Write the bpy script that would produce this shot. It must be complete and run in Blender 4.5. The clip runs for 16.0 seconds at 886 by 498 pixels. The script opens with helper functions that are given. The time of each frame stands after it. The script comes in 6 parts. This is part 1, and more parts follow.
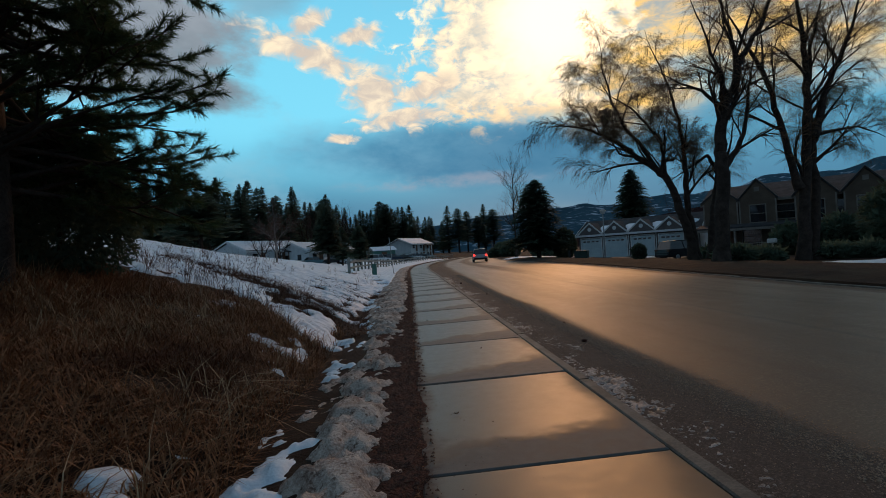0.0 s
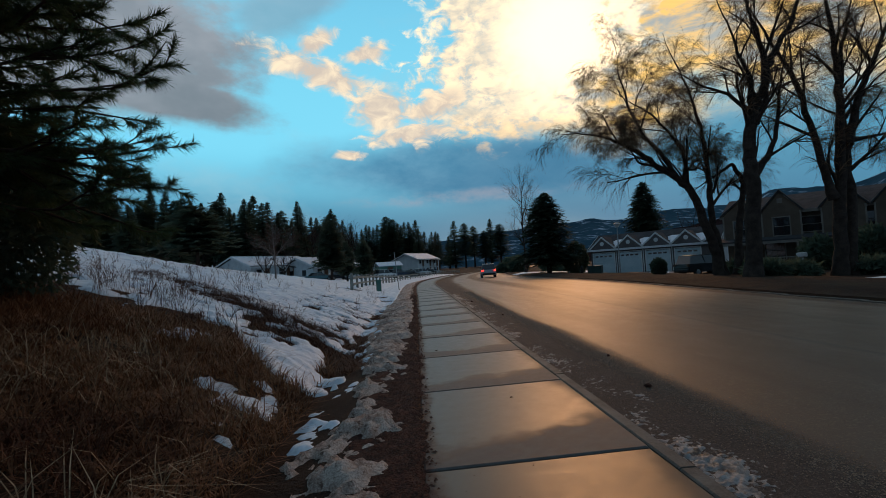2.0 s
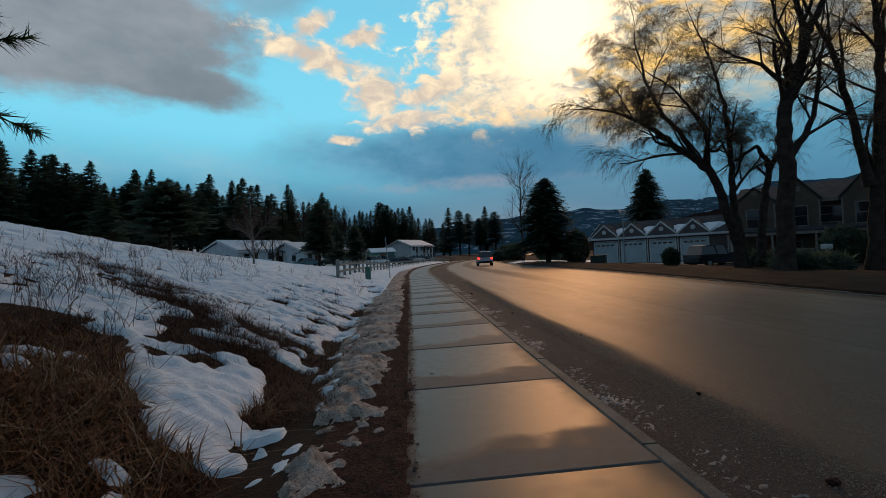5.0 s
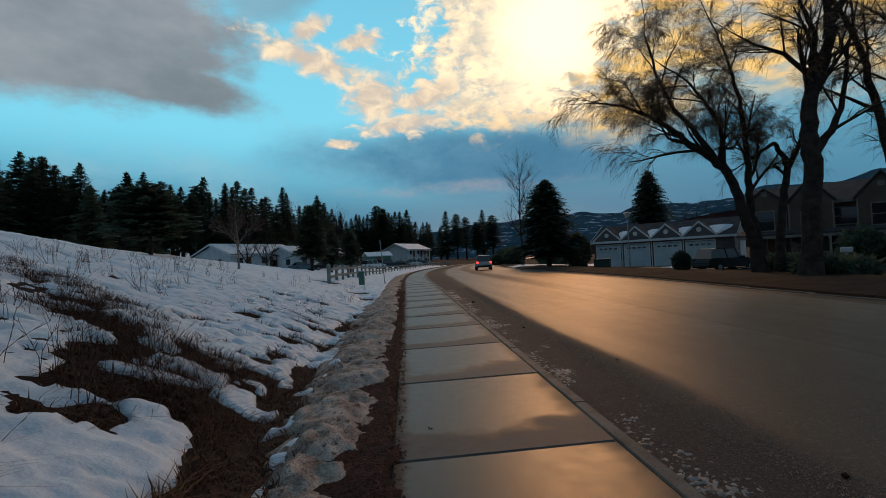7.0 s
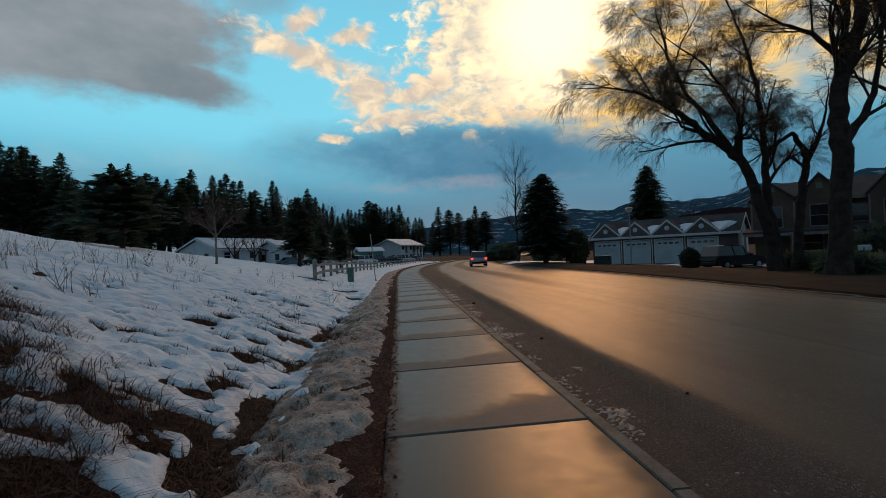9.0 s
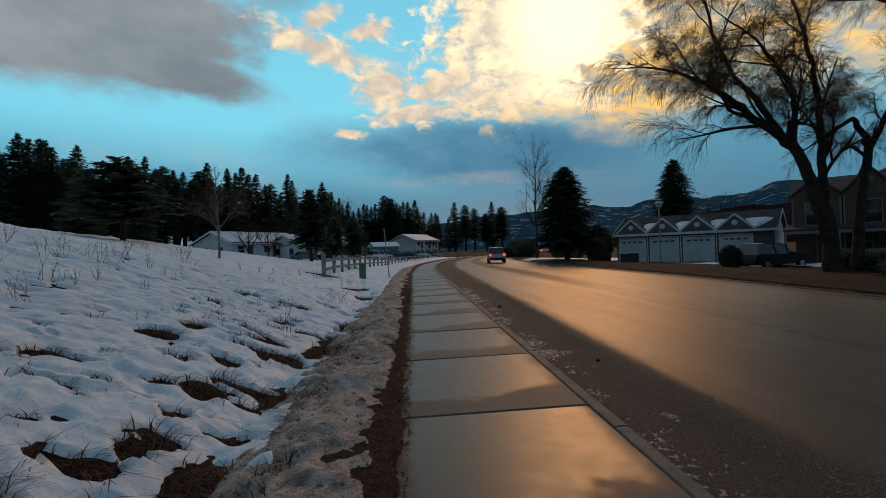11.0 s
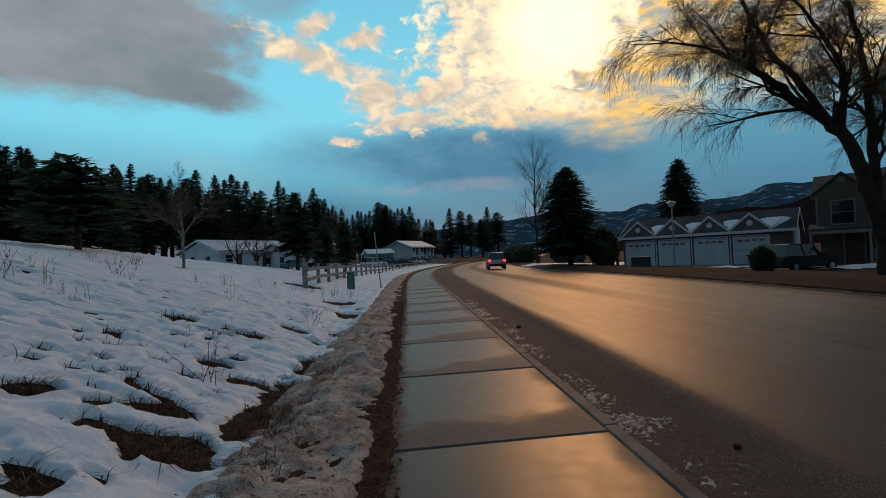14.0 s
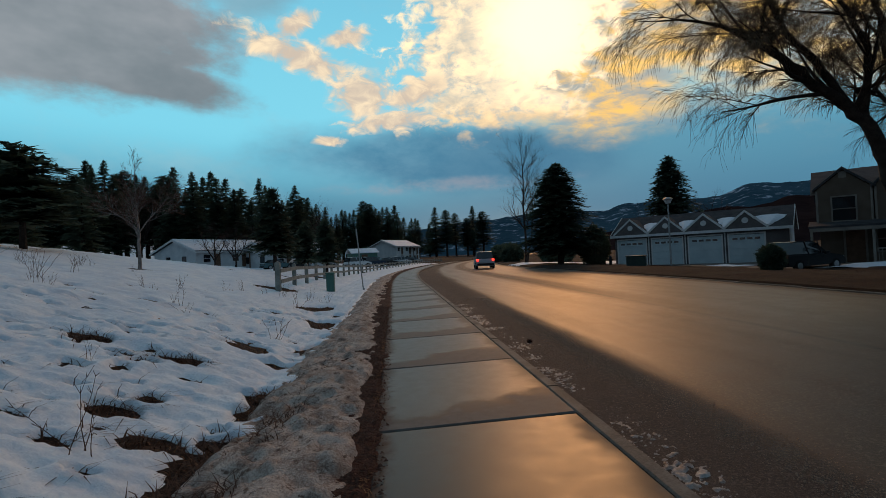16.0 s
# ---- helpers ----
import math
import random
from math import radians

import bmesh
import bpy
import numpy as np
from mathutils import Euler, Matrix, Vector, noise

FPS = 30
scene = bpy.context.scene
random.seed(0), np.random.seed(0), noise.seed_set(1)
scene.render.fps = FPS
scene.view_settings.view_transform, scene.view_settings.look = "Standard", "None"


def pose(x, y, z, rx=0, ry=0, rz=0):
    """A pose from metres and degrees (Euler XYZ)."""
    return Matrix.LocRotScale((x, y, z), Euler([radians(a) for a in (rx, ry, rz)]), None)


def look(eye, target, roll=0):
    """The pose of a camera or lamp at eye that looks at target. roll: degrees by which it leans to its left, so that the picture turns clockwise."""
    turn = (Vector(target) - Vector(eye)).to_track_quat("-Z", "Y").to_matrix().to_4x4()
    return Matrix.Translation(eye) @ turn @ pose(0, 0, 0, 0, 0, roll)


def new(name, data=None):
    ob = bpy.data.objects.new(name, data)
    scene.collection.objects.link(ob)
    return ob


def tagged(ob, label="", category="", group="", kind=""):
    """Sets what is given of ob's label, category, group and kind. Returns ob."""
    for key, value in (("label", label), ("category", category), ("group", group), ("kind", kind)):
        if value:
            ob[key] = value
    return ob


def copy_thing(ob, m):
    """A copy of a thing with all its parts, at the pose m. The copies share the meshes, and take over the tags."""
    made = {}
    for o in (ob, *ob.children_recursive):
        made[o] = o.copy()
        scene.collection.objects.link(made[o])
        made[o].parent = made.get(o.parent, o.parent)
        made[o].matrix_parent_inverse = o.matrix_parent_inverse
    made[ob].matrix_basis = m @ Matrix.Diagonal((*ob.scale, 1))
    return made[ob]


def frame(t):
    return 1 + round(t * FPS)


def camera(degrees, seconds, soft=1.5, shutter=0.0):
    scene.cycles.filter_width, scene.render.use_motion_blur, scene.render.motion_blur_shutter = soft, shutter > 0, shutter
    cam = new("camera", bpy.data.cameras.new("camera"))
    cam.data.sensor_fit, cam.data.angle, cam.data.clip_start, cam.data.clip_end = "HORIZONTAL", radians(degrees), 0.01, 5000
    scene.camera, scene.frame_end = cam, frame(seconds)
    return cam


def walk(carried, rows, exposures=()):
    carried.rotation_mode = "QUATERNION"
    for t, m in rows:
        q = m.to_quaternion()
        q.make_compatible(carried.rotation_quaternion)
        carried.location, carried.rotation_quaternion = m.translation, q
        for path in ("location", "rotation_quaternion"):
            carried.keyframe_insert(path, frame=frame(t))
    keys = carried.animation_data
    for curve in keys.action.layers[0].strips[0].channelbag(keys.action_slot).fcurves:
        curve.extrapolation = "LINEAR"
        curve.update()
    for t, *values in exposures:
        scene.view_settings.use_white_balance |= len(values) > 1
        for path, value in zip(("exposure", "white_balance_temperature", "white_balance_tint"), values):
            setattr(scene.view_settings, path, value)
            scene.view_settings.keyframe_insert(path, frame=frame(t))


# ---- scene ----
cam = camera(82.9, 16.0, soft=0.65)
METRES, EYE, TILT, LEAN, TURN = 15.2, 1.45, -0.3, 2.6, -4.0
ROWS = [
    (0.0, 0.0, 0.0, 0.0, 0.01, 0.72, 0.91),
    (0.5, -0.0013, 0.0322, 0.0013, 0.64, 0.95, 1.1),
    (1.0, -0.0049, 0.064, -0.0003, 0.05, 1.72, 0.88),
    (1.5, -0.0056, 0.0939, -0.0001, -0.73, 2.27, 0.8),
    (2.0, -0.0069, 0.1237, 0.0008, 0.75, 2.48, 0.99),
    (2.5, -0.0093, 0.156, 0.0019, -0.47, 3.03, 1.25),
    (3.0, -0.0081, 0.1873, 0.0009, -0.41, 3.1, 1.22),
    (3.5, -0.0106, 0.2186, -0.0016, 0.88, 2.2, 0.73),
    (4.0, -0.0118, 0.2498, -0.0008, 0.49, 1.56, 0.51),
    (6.5, -0.0188, 0.3932, 0.0035, -0.13, 0.82, 0.02),
    (7.0, -0.0181, 0.4246, 0.003, -0.29, 1.45, 0.19),
    (7.5, -0.0205, 0.4561, 0.001, 0.47, 1.39, 0.12),
    (8.0, -0.0219, 0.4882, 0.0016, -1.2, 1.08, -0.18),
    (10.5, -0.0343, 0.6453, 0.0041, -0.7, 0.87, -0.05),
    (11.0, -0.0347, 0.6788, 0.0035, 0.58, 0.48, -0.69),
    (11.5, -0.0376, 0.7109, 0.0028, 1.69, 0.65, -1.06),
    (12.0, -0.0389, 0.7438, 0.0036, 0.23, 0.86, -0.06),
    (12.5, -0.039, 0.7754, 0.0036, 2.18, 0.68, 0.45),
    (13.0, -0.0417, 0.8084, 0.0036, 0.87, 1.18, 0.03),
    (13.5, -0.0432, 0.8408, 0.0036, -0.13, 1.21, -0.02),
    (14.0, -0.0449, 0.8719, 0.0023, 0.06, 1.23, 0.05),
    (14.5, -0.0477, 0.9045, 0.0032, -2.29, 1.48, -0.18),
    (15.0, -0.0497, 0.9364, 0.0031, -1.22, 0.96, -0.48),
    (15.5, -0.0539, 0.9679, 0.0014, 0.24, 0.98, -0.68),
    (16.0, -0.0541, 0.9973, 0.002, -1.66, 1.16, 0.2),
]
walk(cam, [(t, pose(0, 0, EYE, TILT, LEAN, TURN) @ pose(METRES * x, METRES * y, METRES * z, 90 + pitch, roll, yaw)) for t, x, y, z, yaw, pitch, roll in ROWS], exposures=[(0.0, 0.12, 6400, 9), (4.0, 0.05, 6450, 9), (8.0, 0.02, 6640, 9), (16.0, 0.0, 6720, 9)])

# ---------------------------------------------------------------- node helpers
class NT:
    """Small helper that wires shader nodes."""
    def __init__(self, tree):
        self.t = tree
        self.n, self.l = tree.nodes, tree.links
        self.n.clear()

    def add(self, kind, **props):
        node = self.n.new(kind)
        for k, v in props.items():
            setattr(node, k, v)
        return node

    def put(self, socket, value):
        if isinstance(value, bpy.types.NodeSocket):
            self.l.new(value, socket)
        elif isinstance(value, (tuple, list)) and len(value) == 3 and socket.type == "RGBA":
            socket.default_value = (*value, 1)
        else:
            socket.default_value = value

    def m(self, op, a, b=0.0, c=0.0, clamp=False):
        node = self.add("ShaderNodeMath", operation=op, use_clamp=clamp)
        for i, v in enumerate((a, b, c)):
            self.put(node.inputs[i], v)
        return node.outputs[0]

    def mix(self, fac, a, b, mode="MIX"):
        node = self.add("ShaderNodeMix", data_type="RGBA", blend_type=mode)
        self.put(node.inputs[0], fac)
        self.put(node.inputs[6], a)
        self.put(node.inputs[7], b)
        return node.outputs[2]

    def noise(self, vec, scale, detail=4.0, rough=0.55, distort=0.0):
        node = self.add("ShaderNodeTexNoise")
        if vec is not None:
            self.l.new(vec, node.inputs["Vector"])
        for k, v in (("Scale", scale), ("Detail", detail), ("Roughness", rough), ("Distortion", distort)):
            node.inputs[k].default_value = v
        return node.outputs[0]

    def step(self, v, lo, hi, a=0.0, b=1.0):
        node = self.add("ShaderNodeMapRange", interpolation_type="SMOOTHSTEP")
        for i, x in enumerate((v, lo, hi, a, b)):
            self.put(node.inputs[i], x)
        return node.outputs[0]

    def scaled(self, vec, sx, sy, sz):
        node = self.add("ShaderNodeVectorMath", operation="MULTIPLY")
        self.l.new(vec, node.inputs[0])
        node.inputs[1].default_value = (sx, sy, sz)
        return node.outputs[0]

    def xyz(self, vec):
        node = self.add("ShaderNodeSeparateXYZ")
        self.l.new(vec, node.inputs[0])
        return node.outputs


# ---------------------------------------------------------------- sky and light
def make_sky():
    world = bpy.data.worlds.new("evening_sky")
    world.use_nodes = True
    scene.world = world
    g = NT(world.node_tree)
    turned = g.add("ShaderNodeVectorRotate", rotation_type="AXIS_ANGLE")
    g.l.new(g.add("ShaderNodeTexCoord").outputs["Generated"], turned.inputs["Vector"])
    turned.inputs["Axis"].default_value, turned.inputs["Angle"].default_value = (0.07, 0.9976, 0), radians(-2.6)
    x, y, z = g.xyz(turned.outputs[0])
    az = g.m("MULTIPLY", g.m("ARCTAN2", x, y), 57.2958)
    el = g.m("SUBTRACT", g.m("MULTIPLY", g.m("ARCSINE", z), 57.2958), 0.5)
    flat = g.add("ShaderNodeCombineXYZ")
    g.put(flat.inputs[0], az)
    g.put(flat.inputs[1], el)
    flat = flat.outputs[0]
    stretched = g.scaled(flat, 0.55, 1.0, 1.0)
    n_big = g.m("SUBTRACT", g.noise(stretched, 0.09, 5.0, 0.6), 0.5)
    n_mid = g.m("SUBTRACT", g.noise(stretched, 0.28, 5.0, 0.62), 0.5)
    n_puff = g.m("SUBTRACT", g.noise(g.scaled(flat, 0.7, 1.0, 1.0), 0.75, 4.0, 0.6), 0.5)
    n_cell = g.m("ADD", g.m("MULTIPLY", g.m("SUBTRACT", g.noise(g.scaled(flat, 0.62, 1.0, 1.0), 0.62, 5.0, 0.58, 0.6), 0.5), 1.25), g.m("MULTIPLY", n_mid, 0.3))

    def blob(a0, e0, ra, re, tilt=0.0, rag=1.0, soft=0.5, n=n_mid):
        """A cloud round (a0, e0) degrees with a ragged edge."""
        c, s = math.cos(radians(tilt)), math.sin(radians(tilt))
        da, de = g.m("SUBTRACT", az, a0), g.m("SUBTRACT", el, e0)
        u = g.m("DIVIDE", g.m("ADD", g.m("MULTIPLY", da, c), g.m("MULTIPLY", de, s)), ra)
        v = g.m("DIVIDE", g.m("SUBTRACT", g.m("MULTIPLY", de, c), g.m("MULTIPLY", da, s)), re)
        d = g.m("SQRT", g.m("ADD", g.m("MULTIPLY", u, u), g.m("MULTIPLY", v, v)))
        d = g.m("ADD", d, g.m("MULTIPLY", n, -2.2 * rag))
        return g.step(d, 1.0 + soft * 0.5, 1.0 - soft * 0.5)

    clear = g.add("ShaderNodeTexSky", sky_type="NISHITA", sun_disc=False, sun_elevation=radians(9), sun_rotation=radians(20))
    clear = g.mix(1.0, clear.outputs[0], (0.03, 0.03, 0.03), "MULTIPLY")
    low = g.mix(g.step(el, 3, 13), (0.05, 0.21, 0.36), (0.23, 0.75, 0.98))
    base = g.mix(g.step(el, 14, 40), low, (0.17, 0.54, 0.80))
    base = g.mix(0.12, base, clear)
    # thin veil
    col = g.mix(g.m("MULTIPLY", g.step(n_big, -0.02, 0.25), 0.6), base, (0.34, 0.55, 0.64))
    # scattered clouds all round, away from the open stretch ahead
    side = g.step(g.m("ABSOLUTE", g.m("SUBTRACT", az, 3)), 46, 66)
    over = g.m("MAXIMUM", side, g.step(el, 27, 40))
    dusk = g.mix(g.step(n_big, -0.15, 0.2), (0.072, 0.130, 0.195), (0.160, 0.228, 0.300))
    col = g.mix(g.m("MULTIPLY", over, 0.96), col, dusk)
    # low bank
    bank = blob(6, 10.8, 18, 3.3, 0, 0.55, 0.9, n_big)
    col = g.mix(g.m("MULTIPLY", bank, 0.85), col, g.mix(g.step(n_mid, -0.2, 0.2), (0.05, 0.18, 0.32), (0.13, 0.29, 0.43)))
    bank2 = blob(30, 9, 26, 7, 0, 0.4, 0.9, n_big)
    col = g.mix(g.m("MULTIPLY", bank2, 0.75), col, (0.060, 0.185, 0.31))
    warm_streak = blob(6, 7.6, 11, 0.7, 3, 0.5, 1.2, n_mid)
    col = g.mix(g.m("MULTIPLY", g.m("MULTIPLY", warm_streak, 0.6), g.step(n_mid, -0.15, 0.15)), col, (0.34, 0.34, 0.40))
    # grey cloud
    grey_m = g.m("MAXIMUM", blob(-36, 20.5, 19, 6.6, 2, 0.4, 0.45, n_mid), blob(-27, 17.2, 11.0, 2.5, -8, 0.4, 0.5, n_mid))
    grey_m = g.m("MAXIMUM", grey_m, g.m("MULTIPLY", blob(-14, 26.5, 6, 2.2, 20, 0.6, 0.9, n_mid), 0.5))
    grey_c = g.mix(g.step(n_big, -0.2, 0.2), (0.185, 0.20, 0.225), (0.34, 0.35, 0.385))
    col = g.mix(g.m("MULTIPLY", grey_m, 0.93), col, grey_c)
    # glow of the sun behind the bright mass
    bright = g.m("MAXIMUM", blob(14, 24, 13.5, 8.0, 28, 0.7, 0.4, n_cell), blob(11.5, 16.2, 8.5, 2.2, -5, 0.8, 0.5, n_mid))
    bright = g.m("MAXIMUM", bright, blob(11, 27.5, 8.5, 5, 0, 0.6, 0.4, n_cell))
    bright = g.m("MULTIPLY", bright, g.step(g.m("ADD", el, g.m("MULTIPLY", n_mid, 5.0)), 11.6, 15.6))
    gold = g.m("MAXIMUM", blob(36, 26, 23, 10.0, -10, 0.45, 0.9, n_mid), blob(23, 17.8, 9.5, 5.0, 0, 0.4, 0.9, n_mid))
    n_streak = g.m("SUBTRACT", g.noise(g.scaled(flat, 0.5, 1.3, 1.0), 0.5, 5.0, 0.6, 0.4), 0.5)
    gold_c = g.mix(g.step(n_streak, -0.14, 0.14), (0.42, 0.42, 0.40), (1.12, 0.66, 0.16))
    col = g.mix(g.m("MULTIPLY", gold, 0.93), col, gold_c)
    dist = g.m("SQRT", g.m("ADD", g.m("POWER", g.m("SUBTRACT", az, 17), 2.0), g.m("POWER", g.m("MULTIPLY", g.m("SUBTRACT", el, 24), 1.1), 2.0)))
    shade = g.mix(g.step(n_cell, -0.28, 0.20), (0.66, 0.60, 0.50), (1.30, 1.02, 0.66))
    shade = g.mix(g.step(g.m("ADD", el, g.m("MULTIPLY", n_mid, 6.0)), 17.5, 13.5), shade, (0.98, 0.66, 0.34))
    hot = g.mix(g.step(dist, 10.5, 2), shade, (1.8, 1.38, 0.88))
    hot = g.mix(g.m("MULTIPLY", g.m("MULTIPLY", g.step(n_puff, 0.02, -0.20), 0.85), g.step(dist, 4, 11)), hot, (0.42, 0.52, 0.55))
    hot = g.mix(g.m("MULTIPLY", g.m("MULTIPLY", g.step(n_mid, 0.08, -0.20), 0.75), g.step(dist, 5, 13)), hot, (0.52, 0.54, 0.50))
    col = g.mix(bright, col, hot)
    # lit puffs
    puffs = blob(-10.3, 20.6, 5.6, 1.35, -14, 1.0, 0.9, n_cell)
    for a0, e0, ra, re, tilt in ((-3.4, 17.2, 3.4, 2.2, 0), (-0.2, 14.6, 4.6, 1.0, 8), (-5.2, 22.9, 2.3, 0.95, 10), (-7.2, 12.2, 1.5, 0.5, 0), (-11, 23.5, 2.6, 1.0, 30), (2.5, 17.5, 3.5, 1.2, 20)):
        puffs = g.m("MAXIMUM", puffs, blob(a0, e0, ra, re, tilt, 1.0, 0.9, n_cell))
    puff_c = g.mix(g.step(n_cell, -0.15, 0.30), (0.66, 0.54, 0.44), (1.05, 0.84, 0.58))
    col = g.mix(g.m("MULTIPLY", puffs, 0.95), col, puff_c)
    # below the horizon: dull earth
    col = g.mix(g.step(el, 0.0, -1.0), col, (0.05, 0.05, 0.05))
    bg = g.add("ShaderNodeBackground")
    g.put(bg.inputs[0], col)
    bg.inputs[1].default_value = SKY_STRENGTH
    out = g.add("ShaderNodeOutputWorld")
    g.l.new(bg.outputs[0], out.inputs[0])


SKY_STRENGTH = 1.0
make_sky()
sun_data = bpy.data.lights.new("sun", "SUN")
sun_data.energy, sun_data.angle, sun_data.color = 0.52, radians(15), (1.0, 0.43, 0.15)
sun = new("sun", sun_data)
sun.matrix_world = look((60 * math.sin(radians(19)), 60 * math.cos(radians(19)), 26), (0, 0, 0))


# ---------------------------------------------------------------- materials
def material(name, tones, rough=0.8, scale=3.0, fine=40.0, bump=0.3, metal=0.0, space="Object", spots=None, rnd=0.0, spec=0.2, depth=0.01, thin=0.0):
    """A two-scale mottled surface. tones: dark and light base colour. spots: (colour, scale, from, to)."""
    mat = bpy.data.materials.new(name)
    mat.use_nodes = True
    g = NT(mat.node_tree)
    bs = g.add("ShaderNodeBsdfPrincipled")
    out = g.add("ShaderNodeOutputMaterial")
    g.l.new(bs.outputs[0], out.inputs[0])
    vec = g.add("ShaderNodeTexCoord").outputs["Object"]
    if space == "World":
        vec = g.add("ShaderNodeNewGeometry").outputs["Position"]
    big, small = g.noise(vec, scale, 4.0, 0.6), g.noise(vec, fine, 3.0, 0.6)
    f = g.step(g.m("ADD", g.m("MULTIPLY", big, 0.6), g.m("MULTIPLY", small, 0.4)), 0.33, 0.67)
    col = g.mix(f, tones[0], tones[1])
    if spots:
        col = g.mix(g.step(g.noise(vec, spots[1], 5.0, 0.65), spots[2], spots[3]), col, spots[0])
    if rnd:
        r = g.add("ShaderNodeObjectInfo").outputs["Random"]
        h = g.add("ShaderNodeHueSaturation")
        g.put(h.inputs["Value"], g.m("ADD", g.m("MULTIPLY", r, rnd), 1 - rnd / 2))
        g.put(h.inputs["Color"], col)
        col = h.outputs[0]
    g.put(bs.inputs["Base Color"], col)
    g.put(bs.inputs["Roughness"], g.m("ADD", g.m("MULTIPLY", small, 0.2), rough - 0.1, clamp=True))
    bs.inputs["Metallic"].default_value = metal
    bs.inputs["Specular IOR Level"].default_value = spec
    if bump:
        b = g.add("ShaderNodeBump")
        b.inputs["Strength"].default_value = bump
        b.inputs["Distance"].default_value = depth
        g.put(b.inputs["Height"], g.m("ADD", small, g.m("MULTIPLY", big, 0.5)))
        g.l.new(b.outputs[0], bs.inputs["Normal"])
    if thin:
        leaf, both = g.add("ShaderNodeBsdfTranslucent"), g.add("ShaderNodeMixShader")
        g.put(leaf.inputs[0], col)
        both.inputs[0].default_value = thin
        g.l.new(bs.outputs[0], both.inputs[1])
        g.l.new(leaf.outputs[0], both.inputs[2])
        g.l.new(both.outputs[0], out.inputs[0])
    return mat


def glass_material(name, tint, rough=0.05):
    mat = bpy.data.materials.new(name)
    mat.use_nodes = True
    bs = mat.node_tree.nodes["Principled BSDF"]
    bs.inputs["Base Color"].default_value = (*tint, 1)
    bs.inputs["Roughness"].default_value = rough
    bs.inputs["Specular IOR Level"].default_value = 0.8
    return mat


def glow_material(name, colour, strength):
    mat = bpy.data.materials.new(name)
    mat.use_nodes = True
    bs = mat.node_tree.nodes["Principled BSDF"]
    bs.inputs["Base Color"].default_value = (*colour, 1)
    bs.inputs["Emission Color"].default_value = (*colour, 1)
    bs.inputs["Emission Strength"].default_value = strength
    return mat


def wet_concrete(name):
    """Damp slab: dry grey towards its far part, a wet sheen over the rest, its gold reflection partly in the base
    colour, with an uneven edge; varies from slab to slab.
    """
    mat = bpy.data.materials.new(name)
    mat.use_nodes = True
    g = NT(mat.node_tree)
    bs = g.add("ShaderNodeBsdfPrincipled")
    out = g.add("ShaderNodeOutputMaterial")
    g.l.new(bs.outputs[0], out.inputs[0])
    obj = g.add("ShaderNodeTexCoord").outputs["Object"]
    pos = g.add("ShaderNodeNewGeometry").outputs["Position"]
    x, y, z = g.xyz(obj)
    wob = g.noise(pos, 1.1, 4.0, 0.6)
    edge = g.m("ADD", y, g.m("MULTIPLY", g.m("SUBTRACT", wob, 0.5), 1.5))
    edge = g.m("ADD", edge, g.m("MULTIPLY", x, -0.22))
    # the near end of each slab stays matt, the rest holds a film of water
    film = g.step(edge, -0.78, -0.45)
    side = g.step(g.m("ADD", x, g.m("MULTIPLY", g.m("SUBTRACT", wob, 0.5), 0.6)), 0.95, 0.62)
    left = g.step(g.m("ADD", x, g.m("MULTIPLY", g.m("SUBTRACT", wob, 0.5), 0.5)), -0.9, -0.68)
    film = g.m("MULTIPLY", film, g.m("MULTIPLY", side, left))
    fine, mid = g.noise(pos, 130.0, 3.0, 0.6), g.noise(pos, 7.0, 5.0, 0.65)
    r = g.add("ShaderNodeObjectInfo").outputs["Random"]
    col = g.mix(g.step(mid, 0.3, 0.7), (0.082, 0.076, 0.072), (0.125, 0.116, 0.110))
    col = g.mix(g.m("MULTIPLY", g.step(fine, 0.35, 0.7), 0.35), col, (0.16, 0.12, 0.09))
    rim = g.m("MULTIPLY", film, g.m("SUBTRACT", 1.0, film))
    # warm tint on the wet film: gold sky reflection painted into the base colour
    col = g.mix(g.m("MULTIPLY", film, 0.85), col, (0.105, 0.070, 0.046))
    col = g.mix(g.m("MULTIPLY", rim, 2.6), col, (0.075, 0.05, 0.035))
    # earth creeping in from the verge
    soil = g.step(g.m("ADD", x, g.m("MULTIPLY", g.m("SUBTRACT", g.noise(pos, 9.0, 5.0, 0.7), 0.5), 0.5)), -0.70, -0.93)
    col = g.mix(g.m("MULTIPLY", soil, 0.85), col, (0.075, 0.035, 0.026))
    h = g.add("ShaderNodeHueSaturation")
    g.put(h.inputs["Value"], g.m("ADD", g.m("MULTIPLY", r, 0.22), 0.89))
    g.put(h.inputs["Color"], col)
    bs.inputs["Specular IOR Level"].default_value = 0.23
    g.put(bs.inputs["Base Color"], h.outputs[0])
    rough = g.m("ADD", g.m("MULTIPLY", film, -0.27), 0.63)
    rough = g.m("ADD", rough, g.m("MULTIPLY", g.m("SUBTRACT", mid, 0.5), 0.22))
    rough = g.m("ADD", rough, g.m("MULTIPLY", soil, 0.3), clamp=True)
    g.put(bs.inputs["Roughness"], rough)
    b = g.add("ShaderNodeBump")
    b.inputs["Strength"].default_value, b.inputs["Distance"].default_value = 0.12, 0.004
    g.put(b.inputs["Height"], g.m("ADD", fine, g.m("MULTIPLY", mid, 1.5)))
    g.l.new(b.outputs[0], bs.inputs["Normal"])
    return mat


